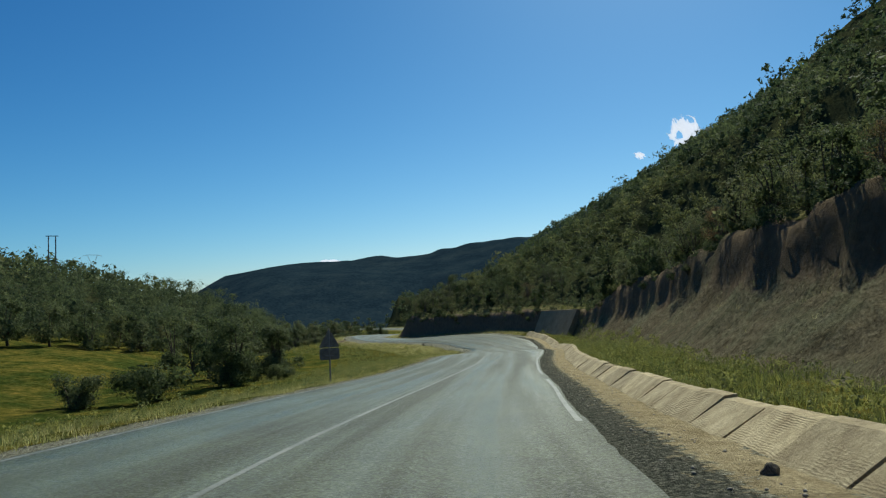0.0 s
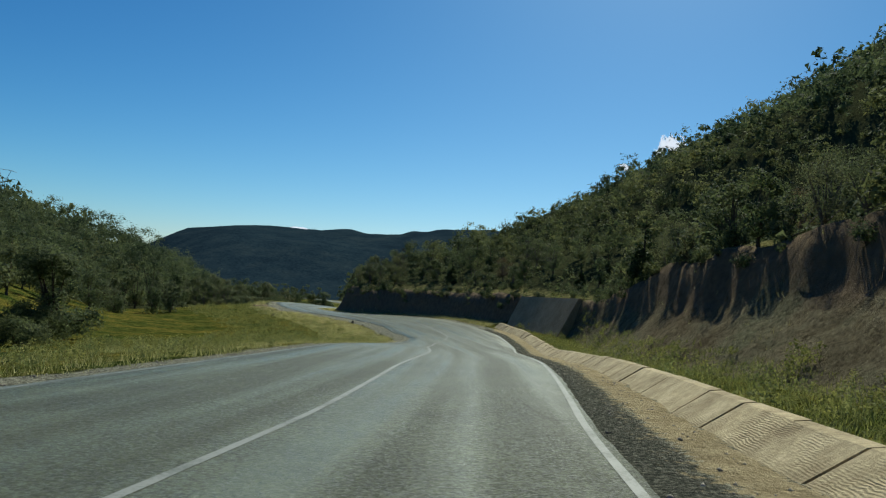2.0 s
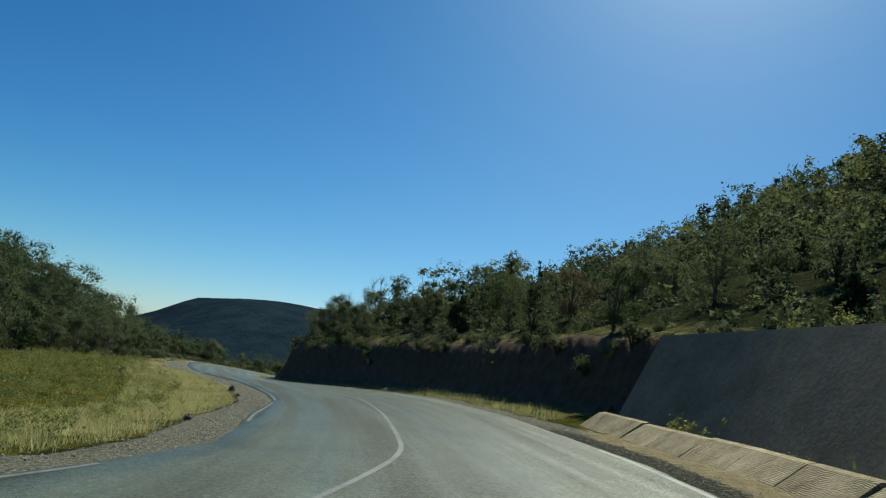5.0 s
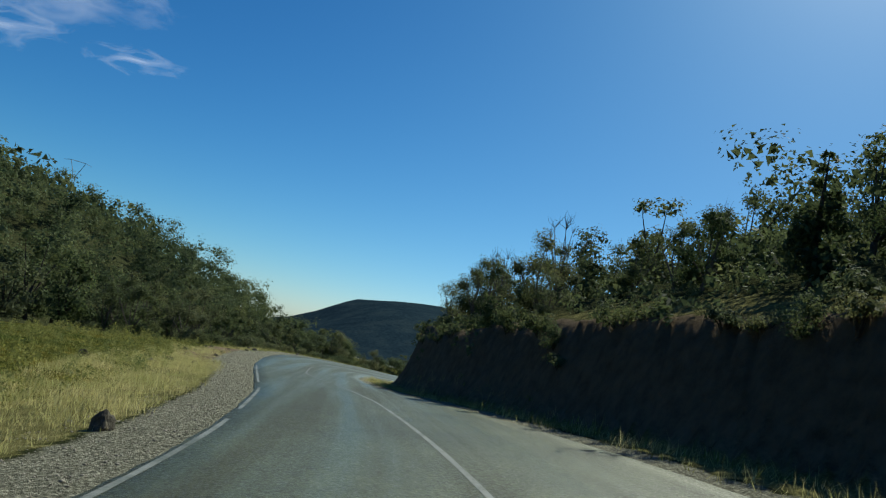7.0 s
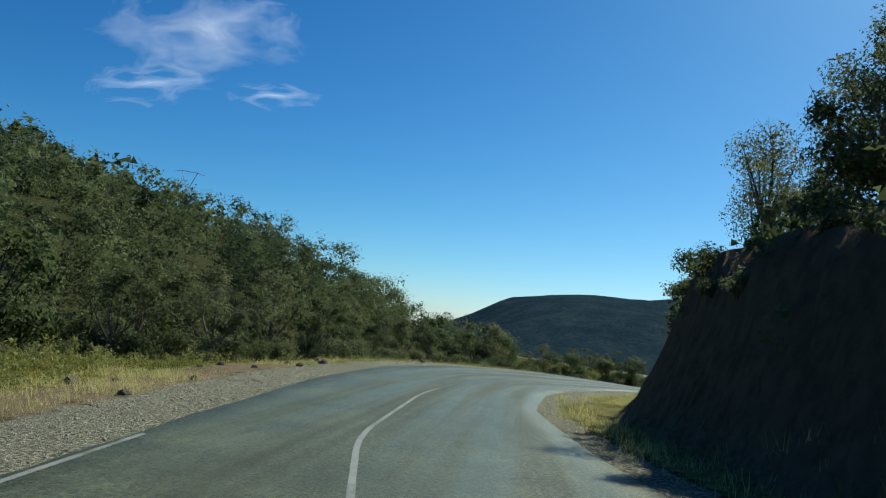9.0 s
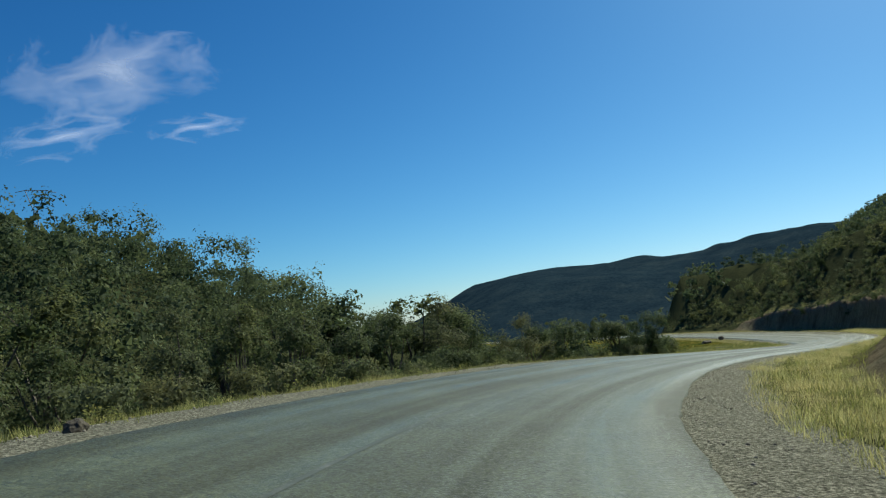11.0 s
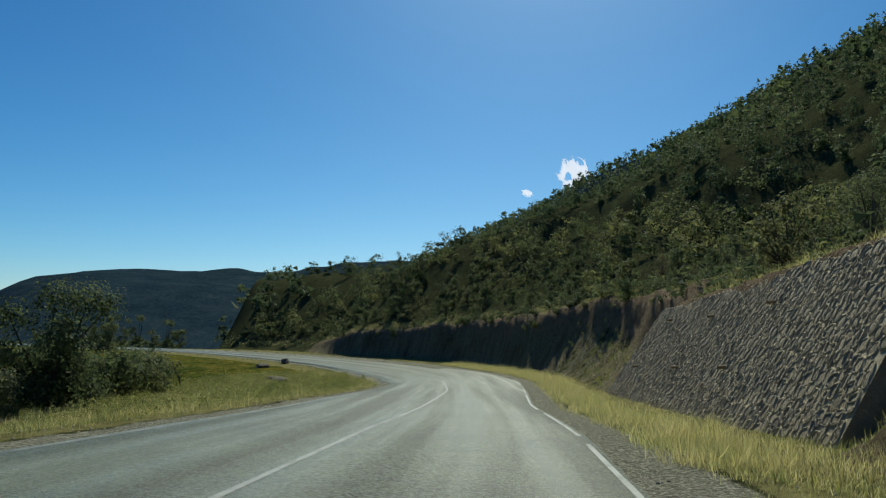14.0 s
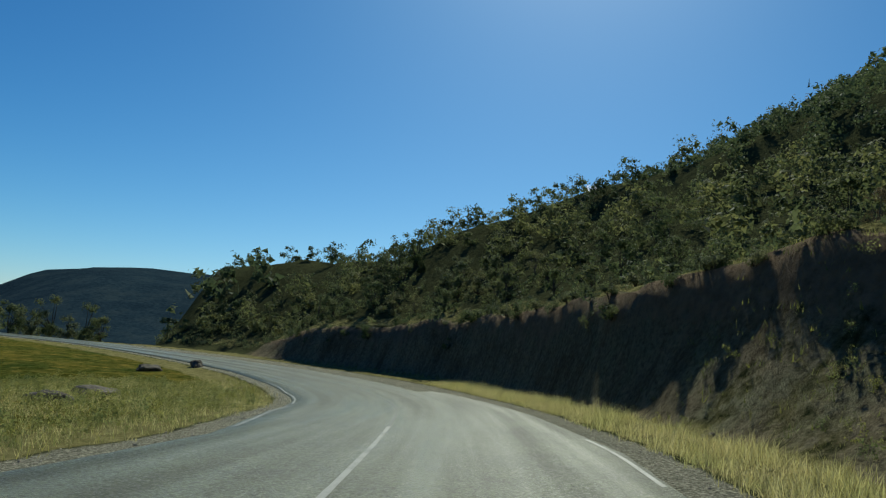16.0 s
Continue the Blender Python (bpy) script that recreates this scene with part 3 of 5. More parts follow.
right_grav = np.interp(gs, (-50, 90, 100, 165, 172, 195, 215, 230, 260, 300), (1.7, 1.7, 0.6, 0.7, 2.2, 1.9, 1.4, 1.0, 0.8, 0.6))
left_grass = step(ld, left_grav, left_grav + 0.5) * (1 - step(ld, np.interp(gs, (-50, 60, 90, 150, 170, 235, 262), (30, 30, 26, 22, 4.5, 6, 20)), np.interp(gs, (-50, 60, 90, 150, 170, 235, 262), (40, 45, 34, 28, 7, 9, 26))))
field = step(-px, 12, 20) * (1 - step(-px, 58, 64)) * (1 - step(py, 125, 150))
right_grass = step(rd, right_grav, right_grav + 0.4) * (1 - step(rd, gverge, gverge + 1)) * (gs < 100)
right_dry = step(rd, right_grav, right_grav + 0.4) * (1 - step(rd, gverge - 0.3, gverge + 0.8)) * (gs >= 100)
left_dry = step(ld, left_grav, left_grav + 0.4) * (1 - step(ld, left_grav + 2.0, left_grav + 4.0)) * step(gs, 92, 112)
top_edge = step(rd, gverge + gwidth, gverge + gwidth + 0.6) * (1 - step(rd, gverge + gwidth + 1.5, gverge + gwidth + 4)) * (glat > 0)
LAYERS = {
    # far slopes that take the colour with haze in it
    "hazy_canopy": step(np.hypot(px + 18, py - 191), 150, 330) * np.where(np.abs(px) < 60, step(py, 330, 360), 1.0),
    "grass": np.maximum.reduce([left_grass, field * (glat < 0), right_grass, 0.5 * cut_here * (glat > 0) * step(gs, 249, 253) * (1 - step(gs, 265, 269))]),
    "dry": np.maximum.reduce([left_dry * 0.8, right_dry, top_edge * 0.55]),
    "soil": cut_here * (glat > 0) * (1 - 0.5 * step(gs, 249, 253) * (1 - step(gs, 265, 269)) * step(fbm(px, py, 4, 3, 23), -0.5, 0.2)),
    # reddish earth; extra weight along 97-172 m lightens the shaded bank by colour
    "red": cut_here * (glat > 0) * (0.25 + 0.3 * fbm(px, py, 17, 3, 21) + 0.45 * step((rd - gverge) / gwidth, 0.6, 0.85) + 0.5 * step(gs, 97, 102) * (1 - step(gs, 164, 172))) + 0.7 * step(gs, 140, 150) * (1 - step(gs, 176, 186)) * step(ld, 1.5, 2.4) * (1 - step(ld, 4.0, 5.5)),
    "crumb": 0.85 * (1 - step(rd, 0.3, 1.15)) * (glat >= 0) * (1 - step(gs, 94, 99)),
    "sand": (0.28 + 0.55 * step(rd, 0.45, 1.0)) * step(rd, 0.1, 0.3) * (1 - step(rd, 1.3, 1.5)) * (glat >= 0) * (1 - step(gs, 94, 99)),
    "gravel": np.maximum((1 - step(ld, left_grav - 0.3, left_grav + 0.5)) * (glat < 0), (1 - step(rd, right_grav - 0.3, right_grav + 0.4)) * (glat >= 0)),
}
at = ground.data.attributes.new("place", 'FLOAT_VECTOR', 'POINT')
at.data.foreach_set("vector", np.stack([gs * 1.3, glat * 0.32, glat * 0], 1).astype(np.float32).ravel())
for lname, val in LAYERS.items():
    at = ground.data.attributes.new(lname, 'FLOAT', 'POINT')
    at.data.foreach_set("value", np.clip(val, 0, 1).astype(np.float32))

# ---- road ----
rs = np.arange(-38, 400, 0.5)
cols = 13
RL, RR, RE = section(rs)
edge_l = RL + 0.035 * fbm(rs, rs * 0, 5.1, 3, 31) + 0.03 * fbm(rs, rs * 0, 0.9, 2, 33)
edge_r = RR + 0.035 * fbm(rs, rs * 0 + 5, 5.7, 3, 32) + 0.03 * fbm(rs, rs * 0, 0.8, 2, 34)
u = np.concatenate([[0], np.linspace(0.004, 0.996, cols - 2), [1]])
lat = edge_l[:, None] * (1 - u) + edge_r[:, None] * u
sx, sy, sz = on_road(np.repeat(rs, cols), lat.ravel())
crown = np.tile(0.012 - 0.05 * np.where((u == 0) | (u == 1), 1.0, 0.0), len(rs))
road = mesh_object("road", np.stack([sx, sy, sz + crown], 1), quads(len(rs), cols)[:, ::-1], ASPHALT)
shade_smooth(road)
tagged(road, "worn grey two-lane asphalt mountain road with a shiny surface", "road", kind="structure")
at = road.data.attributes.new("across", 'FLOAT_VECTOR', 'POINT')
co = np.stack([lat.ravel() * 1.1, np.repeat(rs, cols) * 0.035, np.zeros(len(rs) * cols)], 1)
at.data.foreach_set("vector", co.astype(np.float32).ravel())


def stripe(name, s0, s1, offset, width, mat=PAINT):
    n = max(3, int((s1 - s0) / 0.5) + 1)
    ss = np.linspace(s0, s1, n)
    mid = np.interp(ss, SECTION[:, 0], SECTION[:, offset[0]]) + offset[1] if offset[0] else np.interp(ss, CENTRE_S, CENTRE)
    mid = smooth(mid, 3) if n > 12 else mid
    w = width * (1 + 0.10 * fbm(ss, ss * 0, 0.7, 2, 41))
    a = np.stack([np.stack(on_road(ss, mid - w / 2, 0.016), 1), np.stack(on_road(ss, mid + w / 2, 0.016), 1)], 1).reshape(-1, 3)
    ob = mesh_object(name, a, quads(n, 2)[:, ::-1], mat, road)
    ob["label"] = "worn white painted road line"
    return ob


for a0, a1, worn in ((-30, 163, PAINT), (163.05, 214, PAINT_WORN), (214.05, 264, PAINT), (264.05, 398, PAINT_WORN)):
    stripe("centre_line", a0, a1, (0, 0.0), 0.09, worn)
for a0, a1 in ((11.5, 24), (27, 62), (64, 92)):
    stripe("edge_line", a0, a1, (2, -0.15), 0.10)
for a0, a1 in ((207.5, 228.5), (230, 236.5), (238, 247), (248.6, 252.5), (256, 262.5)):
    stripe("edge_line", a0, a1, (2, -0.15), 0.085)
for a0, a1 in ((-30, 60), (63, 86), (96, 107), (109, 121), (123, 130.5), (133.5, 148), (205, 246), (262, 275), (277, 300)):
    stripe("edge_line", a0, a1, (1, 0.15), 0.09, PAINT_FAINT)

# ---- plants: shapes ----
def tube(bm, pts, radii, sides=6, start=None):
    """A tapered limb along pts, growing out of the vertex start; returns the vertex at its tip."""
    rings = []
    for k, (p, r) in enumerate(zip(pts, radii)):
        p = Vector(p)
        d = (Vector(pts[min(k + 1, len(pts) - 1)]) - Vector(pts[max(k - 1, 0)])).normalized()
        q = d.to_track_quat('Z', 'Y')
        if k == 0 and start is not None:
            p = p + d * r
        rings.append([bm.verts.new(p + q @ Vector((r * math.cos(a), r * math.sin(a), 0))) for a in (6.2832 * i / sides for i in range(sides))])
    for a, b in zip(rings, rings[1:]):
        for i in range(sides):
            bm.faces.new((a[i], a[(i + 1) % sides], b[(i + 1) % sides], b[i]))
    tip = bm.verts.new(Vector(pts[-1]))
    for i in range(sides):
        bm.faces.new((rings[-1][i], rings[-1][(i + 1) % sides], tip))
        if start is not None:
            bm.faces.new((rings[0][(i + 1) % sides], rings[0][i], start))
    return tip


def leaf_cloud(rng, lumps, count, size, out=0.95, heart=None):
    """Small leaf sprays over and inside lumps (x, y, z, radius, flatness): corners and faces."""
    lumps = np.array(lumps, float)
    wgt = lumps[:, 3] ** 2
    k = rng.choice(len(lumps), count, p=wgt / wgt.sum())
    d = rng.normal(size=(count, 3))
    d[:, 2] += 0.25
    d /= np.linalg.norm(d, axis=1)[:, None]
    r = lumps[k, 3] * np.where(rng.uniform(size=count) < 0.3, rng.uniform(0.15, 0.7, count), 0.68 + 0.34 * rng.uniform(size=count))
    c = lumps[k, :3] + d * r[:, None] * np.stack([np.ones(count), np.ones(count), lumps[k, 4]], 1)
    nrm = d * out + rng.normal(size=(count, 3)) * 0.6
    if heart is not None:      # leaves turned outwards from the middle of the whole crown
        away = c - heart
        nrm = nrm * 0.75 + 0.9 * away / (np.linalg.norm(away, axis=1)[:, None] + 1e-6)
    nrm /= np.linalg.norm(nrm, axis=1)[:, None]
    a = np.cross(nrm, rng.normal(size=(count, 3)))
    a /= np.linalg.norm(a, axis=1)[:, None]
    b = np.cross(nrm, a)
    s = size * rng.uniform(0.6, 1.35, count)
    a, b = a * s[:, None] * 0.5, b * (s * rng.uniform(0.55, 0.95, count))[:, None] * 0.5
    tip = rng.uniform(0.1, 0.6, count)[:, None]
    v = np.stack([c - a - b * tip, c + a * 0.9 - b * 0.7, c + a * (tip - 0.4) + b * 1.1], 1).reshape(-1, 3)
    return v, np.arange(count * 3).reshape(-1, 3)


def crown_mesh(rng, lumps, leaves, size, puffs=5, out=0.8):
    """A dense crown: small leaf sprays in puffs all over its lumps, and broad dense sprays deep inside."""
    small = []
    for x, y, z, r, flat in lumps:
        d = rng.normal(size=(puffs, 3))
        d[:, 2] += 0.35
        d /= np.linalg.norm(d, axis=1)[:, None]
        small.append((x, y, z, r * 0.85, flat))
        for k in range(puffs):
            q = rng.uniform(0.5, 0.85) * r
            small.append((x + d[k, 0] * q, y + d[k, 1] * q, z + d[k, 2] * q * flat, rng.uniform(0.32, 0.5) * r, 0.85))
    deep, mean = int(leaves * 0.14), np.array(lumps)[:, :3].mean(0)
    v, f = leaf_cloud(rng, small, leaves - deep, size, out, mean * np.array([1, 1, 0.7]))
    inner, faces = leaf_cloud(rng, [(x, y, z, r * 0.55, flat) for x, y, z, r, flat in lumps], deep, size * 2.0, out)
    return np.concatenate([v, inner]), np.concatenate([f, faces + len(v)])


def oak_lumps(rng, tall, wide, start=0.3, few=11, small=0.14):
    lumps = []
    for _ in range(rng.randint(few, few + 4)):
        h = rng.uniform(start, 0.88) if len(lumps) > 3 else rng.uniform(start, start + 0.2)
        ring = wide * 0.5 * math.sqrt(max(0.05, 1 - ((h - 0.5) / 0.6) ** 2))
        a, q = rng.uniform(0, 6.283), rng.uniform(0.2, 0.85) * ring
        lumps.append((q * math.cos(a), q * math.sin(a), h * tall, rng.uniform(small, small + 0.12) * wide, rng.uniform(0.65, 1.0)))
    lumps.append((0, 0, tall * 0.84, 0.24 * wide, 0.7))
    return lumps


def limbs(bm, rng, tall, lumps, base=0.14, fork=0.28, thin=0.016):
    top = Vector((rng.uniform(-0.3, 0.3), rng.uniform(-0.3, 0.3), tall * fork))
    joint = tube(bm, [(0, 0, -0.4), (top.x * 0.4, top.y * 0.4, tall * fork * 0.5), top], [base * 1.25, base, base * 0.85], 7)
    tips = []
    for lump in lumps:
        e = Vector(lump[:3])
        mid = top.lerp(e, 0.5) + Vector((rng.uniform(-0.2, 0.2), rng.uniform(-0.2, 0.2), 0.15))
        tips.append(tube(bm, [top, mid, e], [base * 0.55, base * 0.32, thin], 5, joint))
    return tips


def tree(name, seed, tall, wide, leaves, size, mat, label, start=0.3, bare=0, few=11, small=0.14):
    """A tree of its own: an empty at its foot, with a trunk and a crown."""
    rng = np.random.RandomState(seed)
    lumps = oak_lumps(rng, tall, wide, start, few, small)
    root = new(name)
    bm = bmesh.new()
    tips = limbs(bm, rng, tall, lumps, (0.05 + 0.018 * tall) * (1.0 if leaves else 0.55), max(0.16, start * 0.85))
    for _ in range(bare):
        pick = rng.randint(len(lumps))
        lump = lumps[pick]
        e = Vector(lump[:3])
        d = Vector((rng.normal() * 0.7, rng.normal() * 0.7, abs(rng.normal()) + 0.7)).normalized()
        f = e + d * lump[3] * rng.uniform(0.5, 1.5)
        tube(bm, [e, e.lerp(f, 0.5) + Vector((rng.normal() * 0.1, rng.normal() * 0.1, 0)), f], [0.016, 0.01, 0.004], 4, tips[pick])
    part("trunk", bm, TWIG if bare else BARK, root)
    if leaves:
        v, f = leaf_cloud(rng, lumps, leaves, size) if bare > 45 else crown_mesh(rng, lumps, leaves, size)
        mesh_object("crown", v, f, mat, root)
    return tagged(root, label, "tree")


def bush(name, seed, tall, wide, leaves, size, mat, label):
    rng = np.random.RandomState(seed)
    lumps = [(rng.uniform(-0.32, 0.32) * wide, rng.uniform(-0.32, 0.32) * wide, rng.uniform(0.12, 0.62) * tall, rng.uniform(0.22, 0.34) * wide, rng.uniform(0.6, 0.9) * tall / wide * 1.2) for _ in range(8)]
    root = new(name)
    bm = bmesh.new()
    joint = bm.verts.new((0, 0, -0.25))
    for lump in lumps[:6]:
        e = Vector(lump[:3])
        tube(bm, [(0, 0, -0.2), e * 0.5 + Vector((0, 0, 0.1)), e], [0.07, 0.045, 0.015], 5, joint)
    part("stem", bm, BARK, root)
    v, f = crown_mesh(rng, lumps, leaves, size)
    v[:, 2] = np.maximum(v[:, 2], -0.1)
    mesh_object("crown", v, f, mat, root)
    return tagged(root, label, "shrub")


def conifer(name, seed, tall, wide, mat, label):
    rng = np.random.RandomState(seed)
    lumps = []
    for h in np.linspace(0.18, 0.95, 9):
        w = wide * 0.5 * (1.04 - h) ** 0.8
        for _ in range(max(1, int(4 * (1.1 - h)))):
            a = rng.uniform(0, 6.283)
            lumps.append((0.55 * w * math.cos(a), 0.55 * w * math.sin(a), h * tall, max(0.25, 0.6 * w), 0.7))
    root = new(name)
    bm = bmesh.new()
    tube(bm, [(0, 0, -0.4), (0.05, 0, tall * 0.5), (0, 0, tall * 0.97)], [0.16, 0.09, 0.02], 7)
    part("trunk", bm, BARK, root)
    v, f = leaf_cloud(rng, lumps, 2200, 0.26, 0.3)
    mesh_object("crown", v, f, mat, root)
    return tagged(root, label, "tree")


OAK = "dense dark green evergreen oak on the wooded slope"
SPARSE = "thinly leaved oak with bare grey twigs above the bank"
KINDS = {
    "oak": [tree("evergreen_oak", 101 + k, tall, wide, n, 0.24, m, OAK, 0.13) for k, (tall, wide, n, m) in enumerate(((5.6, 5.0, 1600, LEAF), (6.4, 5.4, 1800, LEAF), (4.8, 4.6, 1500, LEAF_OLIVE), (7.0, 5.8, 2000, LEAF)))],
    "broad_oak": [tree("broad_oak", 171 + k, 5.8, 6.4, 13000, 0.145, LEAF, "broad dense holm oak with a rounded dark crown beside the road", 0.1, 0, 20, 0.13) for k in range(2)],
    "fine_oak": [tree("leafy_oak", 151 + k, tall, wide, n, 0.13, m, "leafy oak with fine foliage at the edge of the bank", 0.15, 40) for k, (tall, wide, n, m) in enumerate(((5.8, 4.8, 6300, LEAF), (6.4, 5.2, 6800, LEAF_OLIVE), (5.4, 4.4, 5200, LEAF)))],
    "fine_bush": [bush("leafy_shrub", 551 + k, tall, wide, n, 0.1, m, "dense rounded green shrub with small leaves beside the verge") for k, (tall, wide, n, m) in enumerate(((2.5, 3.2, 5200, LEAF), (2.0, 2.7, 4000, LEAF_OLIVE)))],
    "sparse": [tree("sparse_oak", 201 + k, tall, wide, n, 0.13, m, SPARSE, 0.2, 50) for k, (tall, wide, n, m) in enumerate(((6.0, 4.6, 3800, LEAF_OLIVE), (5.2, 4.2, 3000, LEAF_BROWN), (6.6, 5.0, 4200, LEAF)))],
    "bare": [tree("bare_tree", 301, 5.6, 3.6, 0, 0.2, LEAF, "leafless grey tree standing on the bank", 0.3, 100)],
    "conifer": [conifer("conifer", 401 + k, tall, wide, LEAF_DARK, "narrow dark conifer among the oaks") for k, (tall, wide) in enumerate(((6.4, 2.9), (5.2, 2.6)))],
    "bush": [bush("shrub", 501 + k, tall, wide, n, 0.165, m, "rounded dense green shrub beside the verge") for k, (tall, wide, n, m) in enumerate(((2.5, 3.2, 1100, LEAF), (1.9, 2.6, 850, LEAF_OLIVE), (3.0, 3.6, 1250, LEAF)))],
}
first_used = set()
GROUPS = {"oak": "oaks along the road", "broad_oak": "broad oaks beside the road", "fine_oak": "leafy oaks on the bank", "fine_bush": "leafy shrubs beside the road", "sparse": "thin oaks on the bank", "bare": "bare trees", "conifer": "conifers in the wood", "bush": "shrubs along the road"}


def plant(kind, x, y, size=1.0, turn=0.0, pick=0, sink=0.15):
    src = KINDS[kind][pick % len(KINDS[kind])]
    m = Matrix.LocRotScale((x, y, flatten(ground_height(x, y)) - sink), Euler((0, 0, turn)), (size, size, size * (0.92 + 0.16 * ((pick * 37) % 10) / 10)))
    if src.name not in first_used:
        first_used.add(src.name)
        src.matrix_basis = m
        tagged(src, group=GROUPS[kind])
        return src
    ob = copy_thing(src, Matrix())
    ob.matrix_basis = m
    return ob


rnd = random.Random(7)


def bank_top(s):
    r = np.interp(s, SECTION[:, 0], SECTION[:, 2])
    v, w = np.interp(s, BANK[:, 0], BANK[:, 1]), np.interp(s, BANK[:, 0], BANK[:, 2])
    return float(r + v + w)


def bank_room(s, over):
    """Height a tree may have before its shadow falls far onto the asphalt."""
    w, tall = np.interp(s, BANK[:, 0], BANK[:, 2]), np.interp(s, BANK[:, 0], BANK[:, 3])
    v = np.interp(s, BANK[:, 0], BANK[:, 1])
    heading = math.atan2(np.interp(s, GS, TX), np.interp(s, GS, TY))
    across = math.sin(max(0.12, radians(SUN_AZ) - heading))
    return (v + w + over - 0.9) / across * math.tan(radians(SUN_EL)) - tall


taken = []


def free(x, y, gap):
    if all((x - a) ** 2 + (y - b) ** 2 > gap * gap for a, b in taken):
        taken.append((x, y))
        return True
    return False


# woods on top of the cutting
count = 0
for k in range(900):
    s = rnd.uniform(18, 322)
    over = rnd.uniform(1.2, 11.0) if s > 98 else rnd.uniform(0.0, 12.0)
    lat = bank_top(s) + over
    x, y, _ = on_road(s, lat)
    if (s > 312 and x < -24) or count >= 165:
        continue
    if (225 < s < 262 and over < 2.2) or (85 < s < 104 and over < 3.6):
        continue
    gap = 2.9 if over < 6 else 3.5
    if not free(x, y, gap):
        continue
    count += 1
    q = rnd.random()
    if 98 < s < 172:
        kind = ("fine_oak" if over < 8 else "oak") if q < 0.56 else "sparse" if q < 0.86 else "bare" if q < 0.89 else "conifer"
    else:
        kind = "oak" if q < 0.62 else "sparse" if q < 0.78 else "bush" if q < 0.92 else "conifer"
    low = 0.3 if s > 250 else 0.4 if s > 225 else 0.56 if s > 140 else 0.44 if s > 98 else 0.5
    low += 0.012 * over if s > 98 else 0.0
    size, pick = rnd.uniform(low, low + (0.2 if s > 250 else 0.28)), rnd.randrange(20)
    if 92 < s < 112:
        size = min(size, 0.5)
    if 98 < s < 176:
        size = min(size, max(0.3, bank_room(s, over) / 6.2))
    turn = rnd.uniform(0, 6.28)
    if 262 < s < 280 and over < 3.2:
        continue      # the grassy ledge
    plant(kind, float(x), float(y), size * (0.78 if s > 262 else 1.0), turn, pick)

for s, over, kind, size, pick in ((226, 2.8, "oak", 0.95, 1), (223, 4.5, "oak", 0.9, 3), (219, 2.5, "sparse", 0.9, 2), (214, 3.0, "oak", 0.85, 0), (157, 1.3, "sparse", 0.62, 0), (161, 1.8, "sparse", 0.6, 2), (153.5, 2.6, "fine_oak", 0.66, 1), (146, 2.2, "fine_oak", 0.66, 0), (142, 3.0, "fine_oak", 0.7, 1), (150, 3.4, "bare", 0.85, 0)):
    x, y, _ = on_road(s, bank_top(s) + over)
    taken.append((float(x), float(y)))
    plant(kind, float(x), float(y), size, s, pick)
s = 20.0
while s < 86:
    over = rnd.uniform(0.3, 1.2)
    x, y, _ = on_road(s, bank_top(s) + over)
    if free(float(x), float(y), 1.5):
        plant("oak" if rnd.random() < 0.75 else "sparse", float(x), float(y), rnd.uniform(0.45, 0.68), rnd.uniform(0, 6.28), rnd.randrange(20), 0.3)
    s += rnd.uniform(1.9, 3.1)
# low shrubs hanging over the edge of the cutting
for k in range(420):
    s = rnd.uniform(20, 322)
    lat = bank_top(s) + rnd.uniform(-0.15, 2.6)
    x, y, _ = on_road(s, lat)
    if (s > 312 and x < -24) or 85 < s < 98 and lat < bank_top(s) + 1.2 or 227 < s < 252 or k > 170 or not free(x, y, 1.5):
        continue
    plant("bush", float(x), float(y), rnd.uniform(0.32, 0.6), rnd.uniform(0, 6.28), rnd.randrange(20), 0.25)

for k in range(56):
    s = rnd.uniform(8, 86)
    x, y, _ = on_road(s, bank_top(s) + rnd.uniform(-0.5, 0.5))
    if free(float(x), float(y), 1.1):
        plant("bush", float(x), float(y), rnd.uniform(0.35, 0.55), rnd.uniform(0, 6.28), rnd.randrange(20), 0.35)
for k in range(110):
    s = rnd.uniform(97, 174) if k < 70 else rnd.uniform(262, 312)
    x, y, _ = on_road(s, bank_top(s) + rnd.uniform(-0.35, 0.9))
    if free(float(x), float(y), 1.1):
        plant("bush", float(x), float(y), rnd.uniform(0.3, 0.55), rnd.uniform(0, 6.28), rnd.randrange(20), 0.3)

for k in range(60):
    s = rnd.uniform(294, 324)
    x, y, _ = on_road(s, bank_top(s) + rnd.uniform(0.4, 15))
    if free(float(x), float(y), 1.9):
        plant("oak" if rnd.random() < 0.8 else "bush", float(x), float(y), rnd.uniform(0.4, 0.62), rnd.uniform(0, 6.28), rnd.randrange(20), 0.3)

